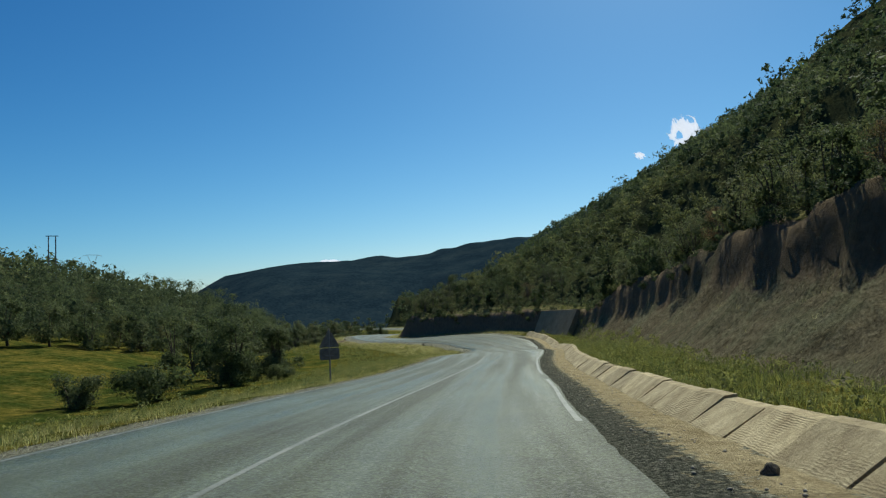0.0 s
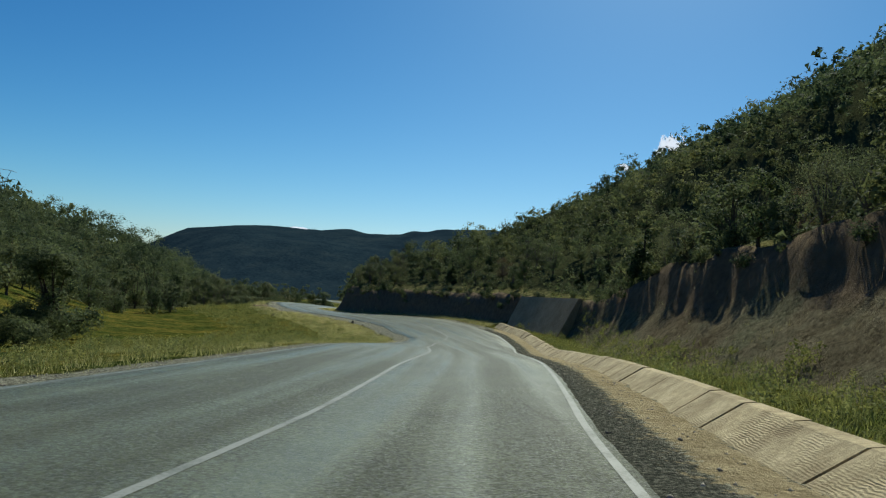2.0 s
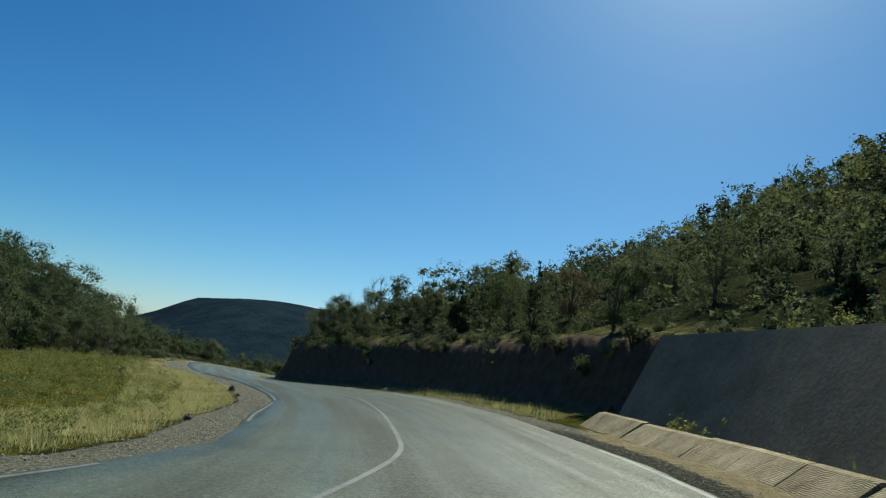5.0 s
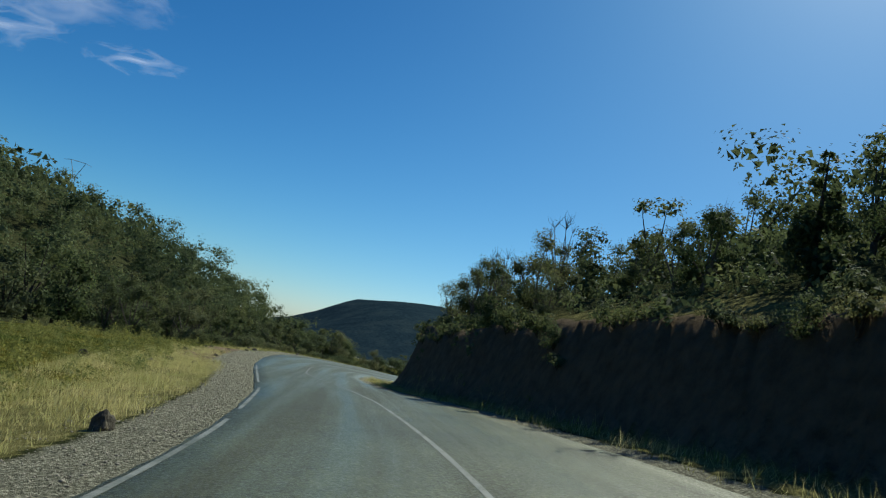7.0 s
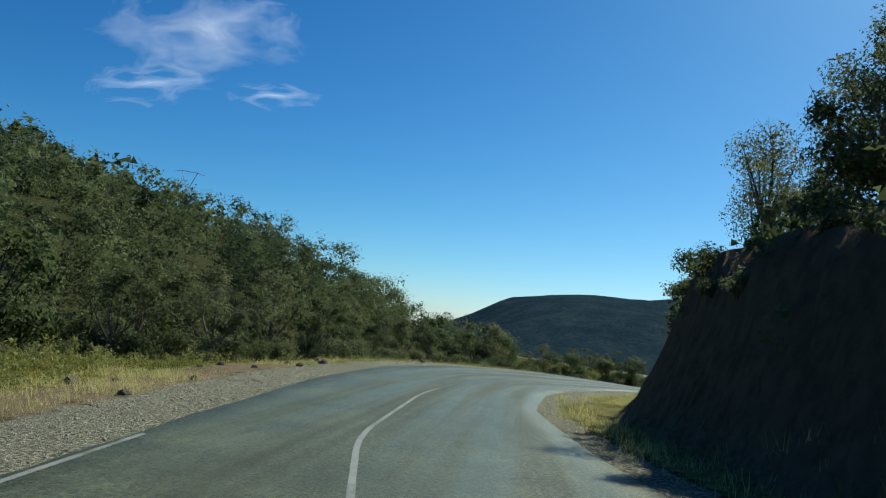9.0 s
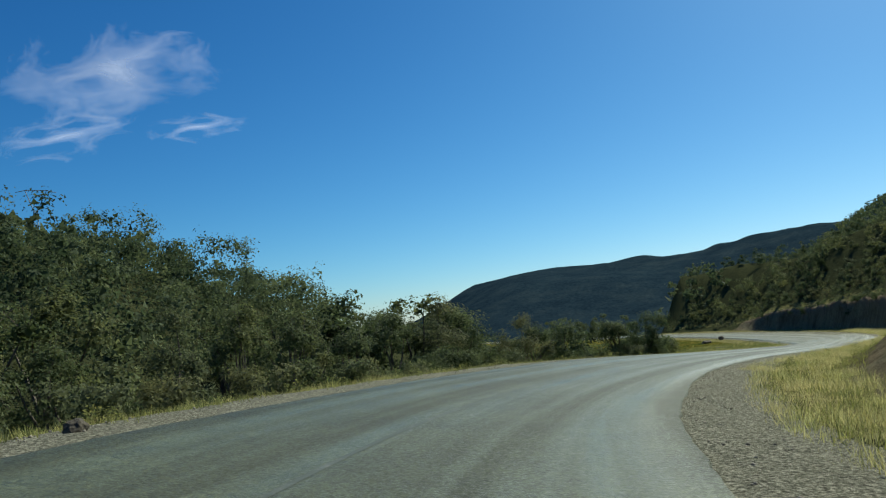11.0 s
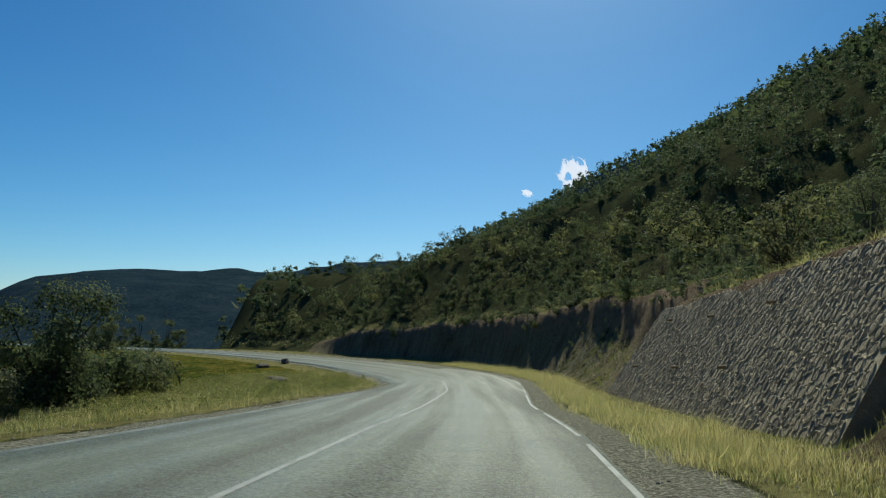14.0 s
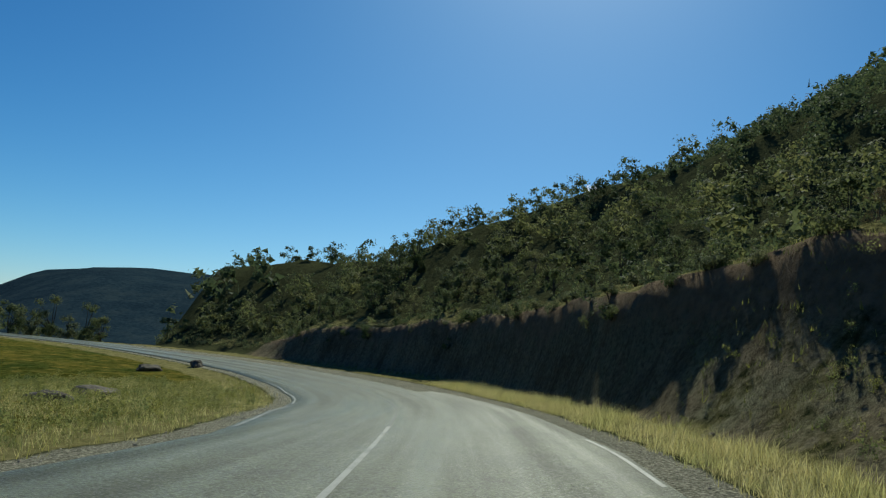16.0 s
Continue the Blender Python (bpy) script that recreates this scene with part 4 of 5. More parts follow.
# shrubs and trees on the valley side
for x, y, kind, size, pick in ((-26.6, 50.8, "fine_bush", 1.5, 1), (-22.3, 53.3, "fine_bush", 1.7, 0), (-18.8, 61.3, "broad_oak", 0.98, 1), (-17.4, 72, "broad_oak", 1.0, 0), (-15.8, 66.5, "fine_bush", 0.9, 0), (-21.5, 70, "oak", 0.8, 2), (-20, 67, "oak", 0.95, 3), (-24, 72, "oak", 1.0, 1), (-28, 80, "oak", 1.0, 0), (-19, 77, "bush", 1.3, 0), (-33, 88, "oak", 1.05, 3),
                               (-34.4, 218, "broad_oak", 1.28, 0), (-31.6, 214.6, "broad_oak", 0.95, 1), (-37, 213.5, "broad_oak", 1.1, 1), (-33.5, 208, "fine_oak", 1.05, 3), (-32.0, 212, "fine_oak", 1.0, 1), (-36, 206, "oak", 1.2, 0), (-33.6, 213.5, "oak", 1.15, 3), (-37.5, 210, "oak", 1.2, 1), (-31.5, 216.8, "fine_bush", 1.3, 0), (-28.6, 213.2, "fine_bush", 1.2, 2), (-30.2, 208.2, "fine_bush", 1.3, 2), (-33, 204, "fine_bush", 1.3, 0),
                               (-21.8, 254, "fine_bush", 1.4, 2), (-23.4, 258.5, "fine_bush", 1.5, 0), (-25.2, 263.5, "bush", 1.35, 2), (-26.4, 269, "bush", 1.3, 0), (-28.4, 273.5, "bush", 1.3, 2), (-29.6, 266, "bush", 1.4, 2), (-27, 257, "bush", 1.35, 0), (-31, 259, "bush", 1.4, 2), (-33, 272, "oak", 0.8, 0), (-24.8, 250.5, "bush", 1.3, 2), (-23.4, 264.5, "bush", 1.4, 0), (-24.4, 268.8, "bush", 1.45, 2), (-25.8, 277.5, "bush", 1.4, 0), (-28, 281, "bush", 1.4, 2),
                               (-29.6, 237, "broad_oak", 0.95, 1), (-34, 236, "broad_oak", 0.9, 0), (-21.8, 240.2, "broad_oak", 0.78, 1), (-24.7, 239.2, "broad_oak", 0.84, 0), (-23.2, 237.6, "fine_bush", 1.2, 1), (-27.4, 240, "fine_bush", 1.4, 0), (-27.5, 243, "bush", 1.75, 2), (-22.6, 245.5, "fine_bush", 1.6, 2), (-21.5, 249.5, "fine_bush", 1.35, 0), (-28.5, 249, "bush", 1.7, 0),
                               (-31.5, 238, "bush", 1.1, 1), (-33, 246, "bush", 1.2, 2), (-36, 241, "bush", 1.1, 0), (-24.8, 232, "fine_bush", 0.9, 1)):
    taken.append((x, y))
    plant(kind, x, y, size, x * 1.7, pick)
for k in range(400):
    y = rnd.uniform(64, 142)
    x = -rnd.uniform(0, 11) - float(np.interp(y, (64, 84, 96, 105, 120, 142), (62, 54, 45, 33, 30, 32)))
    if free(x, y, 4.0) and k < 130:
        plant("oak" if rnd.random() < 0.8 else "bush", x, y, rnd.uniform(0.75, 1.05), rnd.uniform(0, 6.28), rnd.randrange(20), 0.3)
count = 0
for k in range(600):
    s = rnd.uniform(168, 232)
    ldist = rnd.uniform(5.5, 22)
    left = float(np.interp(s, SECTION[:, 0], SECTION[:, 1]))
    x, y, _ = on_road(s, left - ldist)
    if y > 226 or (y > 204 and x > -29) or count > 60 or not free(x, y, 2.7):
        continue
    count += 1
    kind = "bush" if ldist < 8.5 or rnd.random() < 0.3 else "oak"
    kind = "fine_" + kind if ldist < 19 else kind
    plant(kind, float(x), float(y), rnd.uniform(0.9, 1.25) * (0.7 if kind == "fine_oak" and ldist < 11 else 1.0), rnd.uniform(0, 6.28), rnd.randrange(20), 0.3)
for k in range(60):
    s = rnd.uniform(250, 345)
    x, y = rnd.uniform(-62, -38), rnd.uniform(238, 338)
    if free(x, y, 4.5) and k < 34:
        plant("bush" if rnd.random() < 0.6 else "oak", x, y, rnd.uniform(0.7, 1.1), rnd.uniform(0, 6.28), rnd.randrange(20), 0.3)
for x, y in ((-47, 352), (-52, 357), (-41, 349.5), (-56, 361), (-36, 347), (-62, 366), (-49, 360), (-33, 343.5), (-44, 351), (-38.5, 348.5), (-34.5, 346), (-50, 355), (-43, 355)):
    plant("oak", x, y, rnd.uniform(0.7, 0.9), rnd.uniform(0, 6.28), rnd.randrange(20), 0.3)
# edge of the oak wood across the field and at the foot of the hill
count = 0
for k in range(500):
    y = rnd.uniform(70, 250)
    x = -rnd.uniform(0, 9) - np.interp(y, (60, 84, 100, 130, 160, 250), (64, 56, 42, 38, 38, 43))
    if count < 46 and free(x, y, 3.6):
        count += 1
        plant("oak" if rnd.random() < 0.75 else "bush", float(x), y, rnd.uniform(0.7, 1.05), rnd.uniform(0, 6.28), rnd.randrange(20), 0.3)


# ---- woods farther off: past counting ----
def woods(name, label, x0, x1, y0, y1, gap, keep, leaves, size, tall, stunted=0.0):
    rng = np.random.RandomState(len(name) + int(gap * 10))
    nx, ny = int((x1 - x0) / gap), int((y1 - y0) / gap)
    cx, cy = np.meshgrid(np.arange(nx) * gap + x0, np.arange(ny) * gap + y0, indexing="ij")
    cx, cy = (v.ravel() + rng.uniform(-0.45, 0.45, nx * ny) * gap for v in (cx, cy))
    s, lat = road_coords(cx, cy)
    ok = keep(cx, cy, s, lat) & (rng.uniform(size=len(cx)) < 0.93)
    cx, cy = cx[ok], cy[ok]
    if taken:
        near = np.array(taken)
        for a in range(0, len(cx), 2000):
            dd = (cx[a:a + 2000, None] - near[None, :, 0]) ** 2 + (cy[a:a + 2000, None] - near[None, :, 1]) ** 2
            cx[a:a + 2000] = np.where(dd.min(1) < (6.5 if gap > 2 else 0.8), np.nan, cx[a:a + 2000])
        good = ~np.isnan(cx)
        cx, cy = cx[good], cy[good]
    cz = ground_height(cx, cy, False)
    shapes = []
    for _ in range(12):
        h = tall * rng.uniform(0.7, 1.25)
        shapes.append(crown_mesh(rng, oak_lumps(rng, h, h * rng.uniform(0.85, 1.15), 0.24, 7, 0.2), leaves, size, 5, 1.2))
    vs, fs, tones, off, pick = [], [], [], 0, rng.randint(0, 12, len(cx))
    for k in range(12):
        here = np.where(pick == k)[0]
        if not len(here):
            continue
        a, sc = rng.uniform(0, 6.283, len(here)), rng.uniform(0.6, 1.2, len(here))
        sc = sc * (1 - stunted * step(cy[here], 258, 276))
        p, f = shapes[k]
        x = (p[None, :, 0] * np.cos(a)[:, None] - p[None, :, 1] * np.sin(a)[:, None]) * sc[:, None] + cx[here, None]
        y = (p[None, :, 0] * np.sin(a)[:, None] + p[None, :, 1] * np.cos(a)[:, None]) * sc[:, None] + cy[here, None]
        z = p[None, :, 2] * sc[:, None] + cz[here, None] - 0.3
        vs.append(np.stack([x, y, z], -1).reshape(-1, 3))
        fs.append((f[None] + off + (np.arange(len(here)) * len(p))[:, None, None]).reshape(-1, 3))
        off += len(here) * len(p)
        tones.append(np.repeat(rng.uniform(size=len(here)), p.shape[0]))
    ob = mesh_object(name, np.concatenate(vs), np.concatenate(fs), FOREST)
    at = ob.data.attributes.new("tone", 'FLOAT', 'POINT')
    at.data.foreach_set("value", np.concatenate(tones).astype(np.float32))
    return tagged(ob, label, "woodland", kind="stuff")


def above_bank(s, lat):
    return lat - np.interp(s, SECTION[:, 0], SECTION[:, 2]) - np.interp(s, BANK[:, 0], BANK[:, 1]) - np.interp(s, BANK[:, 0], BANK[:, 2])


def right_edge(x, y, s, lat):
    d = above_bank(s, lat)
    return (d > 2.0) & (d < np.where(s < 172, 42, 24)) & (s > 60) & ~((x < -26) & (y > 300)) & ((d > 13) | (s < 98) | (s > 176)) & ((s < 225) | (s > 262) | (d > 3))


def right_fringe(x, y, s, lat):
    d = above_bank(s, lat)
    return (d > 4.5) & (d <= 13) & (s >= 98) & (s <= 176)


def right_scrub(x, y, s, lat):
    d = above_bank(s, lat)
    return (d > -0.45) & (d < 8) & (s > 18) & ~((x < -26) & (y > 300)) & ((s < 228) | (s > 249) | (d > 0.8)) & ((s < 85) | (s > 99) | (d > 0.8)) & (fbm(x, y, 6, 2, 55) > -0.95)


def right_near(x, y, s, lat):
    d = above_bank(s, lat)
    return (d > np.where(s > 60, np.where(s < 172, 42, 24), 2.0)) & (lat < 80) & ~((x < -26) & (y > 300)) & (fbm(x, y, 23, 2, 51) > -0.85)


def right_far(x, y, s, lat):
    return (lat >= 80) & (x > 10) & (fbm(x, y, 40, 3, 52) > -0.7)


def hill_edge(y):
    return np.interp(y, (40, 60, 84, 96, 107, 143, 160, 250, 320), (72, 64, 57, 48, 37, 38, 43, 48, 60))


def left_hill(x, y, s, lat):
    return (-x > hill_edge(y)) & (-x < 92) & (lat < 0) & (fbm(x, y, 30, 2, 53) > -0.9)


def left_top(x, y, s, lat):
    return (-x > hill_edge(y)) & (-x >= 92) & (lat < 0) & (fbm(x, y, 30, 2, 53) > -0.85)


def valley_wood(x, y, s, lat):
    return ((lat > 16) | (lat < -45)) & (x < -12) & (fbm(x, y, 34, 2, 54) > -0.2) & ~((x > -30) & (y < 330))


woods("woodland_edge", "dense young evergreen oaks filling the slope above the bank", -32, 60, 40, 345, 2.9, right_edge, 270, 0.27, 3.2)
woods("woodland_fringe", "young leafy oaks close behind the bank", -25, 30, 80, 185, 2.9, right_fringe, 1300, 0.16, 3.9)
woods("undergrowth", "low green scrub between the oaks above the bank", -32, 45, 10, 345, 1.35, right_scrub, 60, 0.16, 1.2)
woods("woodland_bank", "evergreen oak wood covering the mountain's lower slope", -32, 105, -20, 420, 4.0, right_near, 260, 0.4, 4.8, stunted=0.3)
woods("woodland_mountain", "scattered scrub oaks on the steep mountainside", 30, 235, -30, 900, 6.2, right_far, 44, 1.0, 4.8)
woods("woodland_hill", "dense evergreen oak wood covering the opposite hill", -92, -34, 50, 330, 4.8, left_hill, 720, 0.3, 6.2)
woods("woodland_hilltop", "dense oak wood on the upper hill", -330, -92, 40, 330, 5.4, left_top, 44, 1.0, 5.6)
woods("woodland_valley", "patches of oak wood in the valley below the bend", -190, 10, 330, 640, 7.0, valley_wood, 65, 0.95, 5.0)


# ---- grass, weeds and gravel ----
def tufts(name, label, mat, bands, blades=5, seed=1, wide=(0.006, 0.014)):
    """Grass along the road: bands of (from s, to s, side, nearest, farthest from the asphalt, tufts to a square metre, height)."""
    rng = np.random.RandomState(seed)
    vs = []
    for s0, s1, side, d0, d1, dens, high in bands:
        n = int((s1 - s0) * (d1 - d0) * dens)
        s = rng.uniform(s0, s1, n)
        d = d0 + (d1 - d0) * rng.uniform(size=n) ** 0.75
        lat = np.interp(s, SECTION[:, 0], SECTION[:, 2]) + d if side > 0 else np.interp(s, SECTION[:, 0], SECTION[:, 1]) - d
        x, y, _ = on_road(s, lat)
        patch = fbm(x, y, 5.0, 3, 61 + seed)
        ok = patch + rng.uniform(-0.9, 0.9, n) > -0.5
        x, y, patch = x[ok], y[ok], patch[ok]
        z = ground_height(x, y)
        hh = high * rng.uniform(0.3, 1.35, len(x)) * np.clip(1 + 0.65 * patch, 0.3, 1.8)
        for _ in range(blades):
            a, lean = rng.uniform(0, 6.283, len(x)), rng.uniform(0.1, 1.3, len(x)) * hh
            w = rng.uniform(*wide, len(x))
            ox, oy = x + rng.normal(size=len(x)) * 0.1, y + rng.normal(size=len(x)) * 0.1
            ca, sa = np.cos(a), np.sin(a)
            h = hh * rng.uniform(0.6, 1.1, len(x))
            vs.append(np.stack([np.stack([ox - sa * w, oy + ca * w, z - 0.03], 1), np.stack([ox + sa * w, oy - ca * w, z - 0.03], 1),
                                np.stack([ox + ca * lean + sa * w * 0.5, oy + sa * lean - ca * w * 0.5, z + h], 1)], 1).reshape(-1, 3))
    v = np.concatenate(vs)
    return tagged(mesh_object(name, v, np.arange(len(v)).reshape(-1, 3), mat), label, "grass", kind="stuff")


tufts("verge_grass", "short green grass on the road verges", GRASS,
      [(-8, 70, -1, 0.4, 8, 13, 0.17), (70, 100, -1, 1.6, 14, 8, 0.2), (100, 165, -1, 4.2, 15, 6, 0.22), (-6, 95, 1, 2.1, 6.3, 22, 0.15), (165, 232, -1, 1.0, 5.5, 22, 0.15),
       (232, 300, -1, 0.6, 14, 16, 0.14), (172, 226, 1, 1.8, 4.2, 9, 0.15), (252, 268, 1, 3.4, 7.0, 8, 0.16)], seed=1, wide=(0.004, 0.011))
tufts("dry_grass", "pale straw-coloured dry grass beside the gravel", STRAW,
      [(86, 146, -1, 1.4, 6.5, 66, 0.22), (146, 160, -1, 2.2, 6, 40, 0.2), (-4, 84, -1, 0.4, 1.8, 16, 0.15), (-4, 84, -1, 2, 8, 3, 0.2), (99, 170, 1, 0.4, 1.7, 18, 0.26), (172, 200, 1, 1.4, 4.6, 56, 0.22), (200, 230, 1, 0.9, 3.7, 70, 0.22), (226, 292, 1, 0.7, 2.7, 82, 0.31), (165, 232, -1, 2.0, 3.8, 34, 0.17),
       (232, 300, -1, 0.5, 12, 14, 0.22), (230, 248, 1, 8.0, 8.9, 40, 0.36), (5, 84, 1, 6.2, 10.5, 0.8, 0.18), (228, 250, 1, 2.6, 5.0, 22, 0.16)], blades=5, seed=2, wide=(0.003, 0.008))
def clumps(name, label, mat, bands, seed, leaves=62, size=0.052):
    """Leafy weeds in low bushes, strewn unevenly: bands of (from s, to s, side, nearest, farthest, plants to a square metre, height)."""
    rng = np.random.RandomState(seed)
    shapes = []
    for _ in range(10):
        lumps = [(rng.normal() * 0.25, rng.normal() * 0.25, rng.uniform(0.15, 0.8), rng.uniform(0.2, 0.38), rng.uniform(0.8, 1.5)) for _ in range(6)]
        v, _ = leaf_cloud(rng, lumps, leaves, size / 0.35, 0.4)
        v[:, 2] = np.maximum(v[:, 2], -0.05)
        shapes.append(v)
    vs = []
    for s0, s1, side, d0, d1, dens, high in bands:
        n = int((s1 - s0) * (d1 - d0) * dens * 1.6)
        s, d = rng.uniform(s0, s1, n), rng.uniform(d0, d1, n)
        lat = np.interp(s, SECTION[:, 0], SECTION[:, 2]) + d if side > 0 else np.interp(s, SECTION[:, 0], SECTION[:, 1]) - d
        x, y, _ = on_road(s, lat)
        patch = fbm(x, y, 4.2, 3, 71 + seed)
        ok = patch + rng.uniform(-0.7, 0.7, n) > -0.05
        x, y, patch = x[ok], y[ok], patch[ok]
        z = ground_height(x, y)
        size_of = high * rng.uniform(0.5, 1.25, len(x)) * np.clip(0.9 + 0.5 * patch, 0.5, 1.5)
        turn, kind = rng.uniform(0, 6.283, len(x)), rng.randint(0, 10, len(x))
        for k in range(10):
            h = np.where(kind == k)[0]
            q, ca, sa = shapes[k], np.cos(turn[h])[:, None], np.sin(turn[h])[:, None]
            g = size_of[h, None]
            vs.append(np.stack([x[h, None] + g * (q[None, :, 0] * ca - q[None, :, 1] * sa), y[h, None] + g * (q[None, :, 0] * sa + q[None, :, 1] * ca), z[h, None] + g * q[None, :, 2]], -1).reshape(-1, 3))
    v = np.concatenate(vs)
    return tagged(mesh_object(name, v, np.arange(len(v)).reshape(-1, 3), mat), label, "weeds", kind="stuff")


clumps("tall_weeds", "knee-high yellow-green leafy weeds in clumps on the verges", WEED,
       [(-6, 96, 1, 2.15, 6.4, 1.5, 0.42), (-8, 64, -1, 1.2, 9, 0.6, 0.34), (60, 112, -1, 2.6, 16, 0.8, 0.42), (112, 165, -1, 4.0, 14, 1.1, 0.5), (236, 300, -1, 1.6, 15, 1.0, 0.38), (196, 226, 1, 2.2, 4.4, 0.3, 0.34), (252, 268, 1, 2.8, 6.0, 0.5, 0.36)], 4)
clumps("green_weeds", "low green leafy weeds among the grass", GRASS,
       [(-6, 96, 1, 2.15, 6.4, 1.0, 0.36), (-8, 64, -1, 0.9, 12, 0.9, 0.32), (60, 112, -1, 2.2, 16, 0.9, 0.4), (112, 165, -1, 3.6, 16, 0.8, 0.4), (168, 232, -1, 2.0, 5.5, 0.8, 0.34), (232, 300, -1, 1.2, 16, 1.5, 0.36), (250, 264, 1, 3.6, 6.6, 1.4, 0.34)], 5)
tufts("yellow_weeds", "yellow-green flowering weeds on the verge", WEED,
      [(-6, 95, 1, 2.2, 6.4, 14, 0.2), (245, 300, -1, 2, 14, 2, 0.16), (100, 170, 1, 0.5, 1.8, 4, 0.24), (168, 232, 1, 1.6, 4.8, 8, 0.19), (252, 270, 1, 3.2, 6.5, 3, 0.22)], blades=5, seed=3, wide=(0.008, 0.018))


def gravel():
    rng = np.random.RandomState(9)
    base = np.array([(1, 0, 0), (0, 1, 0), (-1, 0, 0), (0, -1, 0), (0, 0, 0.8), (0, 0, -0.6)], float)
    tri = np.array([(0, 1, 4), (1, 2, 4), (2, 3, 4), (3, 0, 4), (1, 0, 5), (2, 1, 5), (3, 2, 5), (0, 3, 5)])
    vs, fs, off = [], [], 0
    for s0, s1, side, d0, d1, n in ((-4, 95, 1, 0.05, 1.2, 1500), (86, 160, -1, 0.1, 2.2, 4200), (165, 262, 1, 0.1, 2.2, 2400), (160, 232, -1, 0.1, 1.8, 1200), (-4, 60, -1, 0.05, 0.8, 1000), (235, 300, -1, 0.05, 0.9, 900)):
        s, d = rng.uniform(s0, s1, n), rng.uniform(d0, d1, n)
        lat = np.interp(s, SECTION[:, 0], SECTION[:, 2]) + d if side > 0 else np.interp(s, SECTION[:, 0], SECTION[:, 1]) - d
        x, y, _ = on_road(s, lat)
        z = ground_height(x, y)
        r = 0.012 + 0.032 * rng.uniform(size=n) ** 3
        a = rng.uniform(0, 6.283, n)
        p = base[None] * rng.uniform(0.6, 1.3, (n, 6, 1)) * r[:, None, None] * np.stack([np.ones(n), rng.uniform(0.6, 1, n), rng.uniform(0.5, 0.9, n)], 1)[:, None, :]
        px_ = p[..., 0] * np.cos(a)[:, None] - p[..., 1] * np.sin(a)[:, None] + x[:, None]
        py_ = p[..., 0] * np.sin(a)[:, None] + p[..., 1] * np.cos(a)[:, None] + y[:, None]
        vs.append(np.stack([px_, py_, p[..., 2] + z[:, None]], -1).reshape(-1, 3))
        fs.append((tri[None] + (np.arange(n) * 6)[:, None, None] + off).reshape(-1, 3))
        off += n * 6
    return tagged(mesh_object("gravel_stones", np.concatenate(vs), np.concatenate(fs), PEBBLE), "loose grey-brown gravel on the road shoulders", "gravel", kind="stuff")


gravel()


# ---- rocks ----
def rock(name, x, y, size, seed, label, mat=ROCK, sink=0.25):
    rng = np.random.RandomState(seed)
    bm = bmesh.new()
    bmesh.ops.create_icosphere(bm, subdivisions=3, radius=1.0)
    for v in bm.verts:
        n = noise.noise(v.co * 1.3 + Vector((seed, 0, 0))) * 0.35 + noise.noise(v.co * 3.5 + Vector((0, seed, 0))) * 0.12
        v.co *= 1 + n
        v.co.z = max(v.co.z, -0.5)
        v.co = Vector((v.co.x * size[0], v.co.y * size[1], v.co.z * size[2]))
    ob = part(name, bm, mat)
    ob.matrix_basis = pose(x, y, flatten(ground_height(x, y)) + size[2] * (0.5 - sink), 0, 0, seed * 47)
    return tagged(ob, label, "rock")


for x, y, size, seed, label in ((-4.4, 117.5, (0.17, 0.14, 0.22), 1, "weathered brown stone at the edge of the gravel"), (-14.9, 303.2, (0.6, 0.45, 0.5), 2, "squarish dark block lying on the grass inside the bend"),
                                (-15.1, 276.6, (1.4, 0.8, 0.34), 3, "broad flat dark rock in the grass"), (-14.6, 269.2, (0.7, 0.6, 0.3), 4, "dark rock beside a flat rock in the grass"),
                                (-17.2, 297.5, (1.1, 0.6, 0.35), 5, "low dark rock in the grass inside the bend"), (-24.4, 176.7, (0.19, 0.15, 0.13), 6, "reddish stone on the bare shoulder"),
                                (-16.4, 133.5, (0.28, 0.22, 0.25), 7, "dark stone half hidden in the grass"), (-3.0, 113.1, (0.13, 0.11, 0.1), 9, "pale stone at the edge of the dry grass"), (-0.4, 97.1, (0.15, 0.12, 0.12), 10, "dark stone lying on the gravel beside the grass")):
    rock("rock", x, y, size, seed, label)
bx, by, _ = on_road(6.6, 2.35)
rock("ditch_stone", float(bx), float(by), (0.075, 0.06, 0.07), 8, "fist-sized brown stone lying in the concrete ditch")
rng_rocks = random.Random(5)
for k in range(26):
    s = rng_rocks.uniform(262, 305)
    lat = bank_top(s) - float(np.interp(s, BANK[:, 0], BANK[:, 2])) + rng_rocks.uniform(-0.7, 0.1)
    x, y, _ = on_road(s, lat)
    q = rng_rocks.uniform(0.06, 0.2)
    tagged(rock("fallen_rock", float(x), float(y), (q, q * 0.8, q * 0.7), 20 + k, "fallen reddish rock at the foot of the cutting"), group="fallen rocks below the cutting")
for k in range(18):
    s = rng_rocks.uniform(140, 172)
    left = float(np.interp(s, SECTION[:, 0], SECTION[:, 1]))
    x, y, _ = on_road(s, left - rng_rocks.uniform(1.8, 4.5))
    q = rng_rocks.uniform(0.08, 0.22)
    tagged(rock("loose_stone", float(x), float(y), (q, q * 0.8, q * 0.7), 60 + k, "loose reddish stone on the bare shoulder"), group="loose stones on the shoulder")

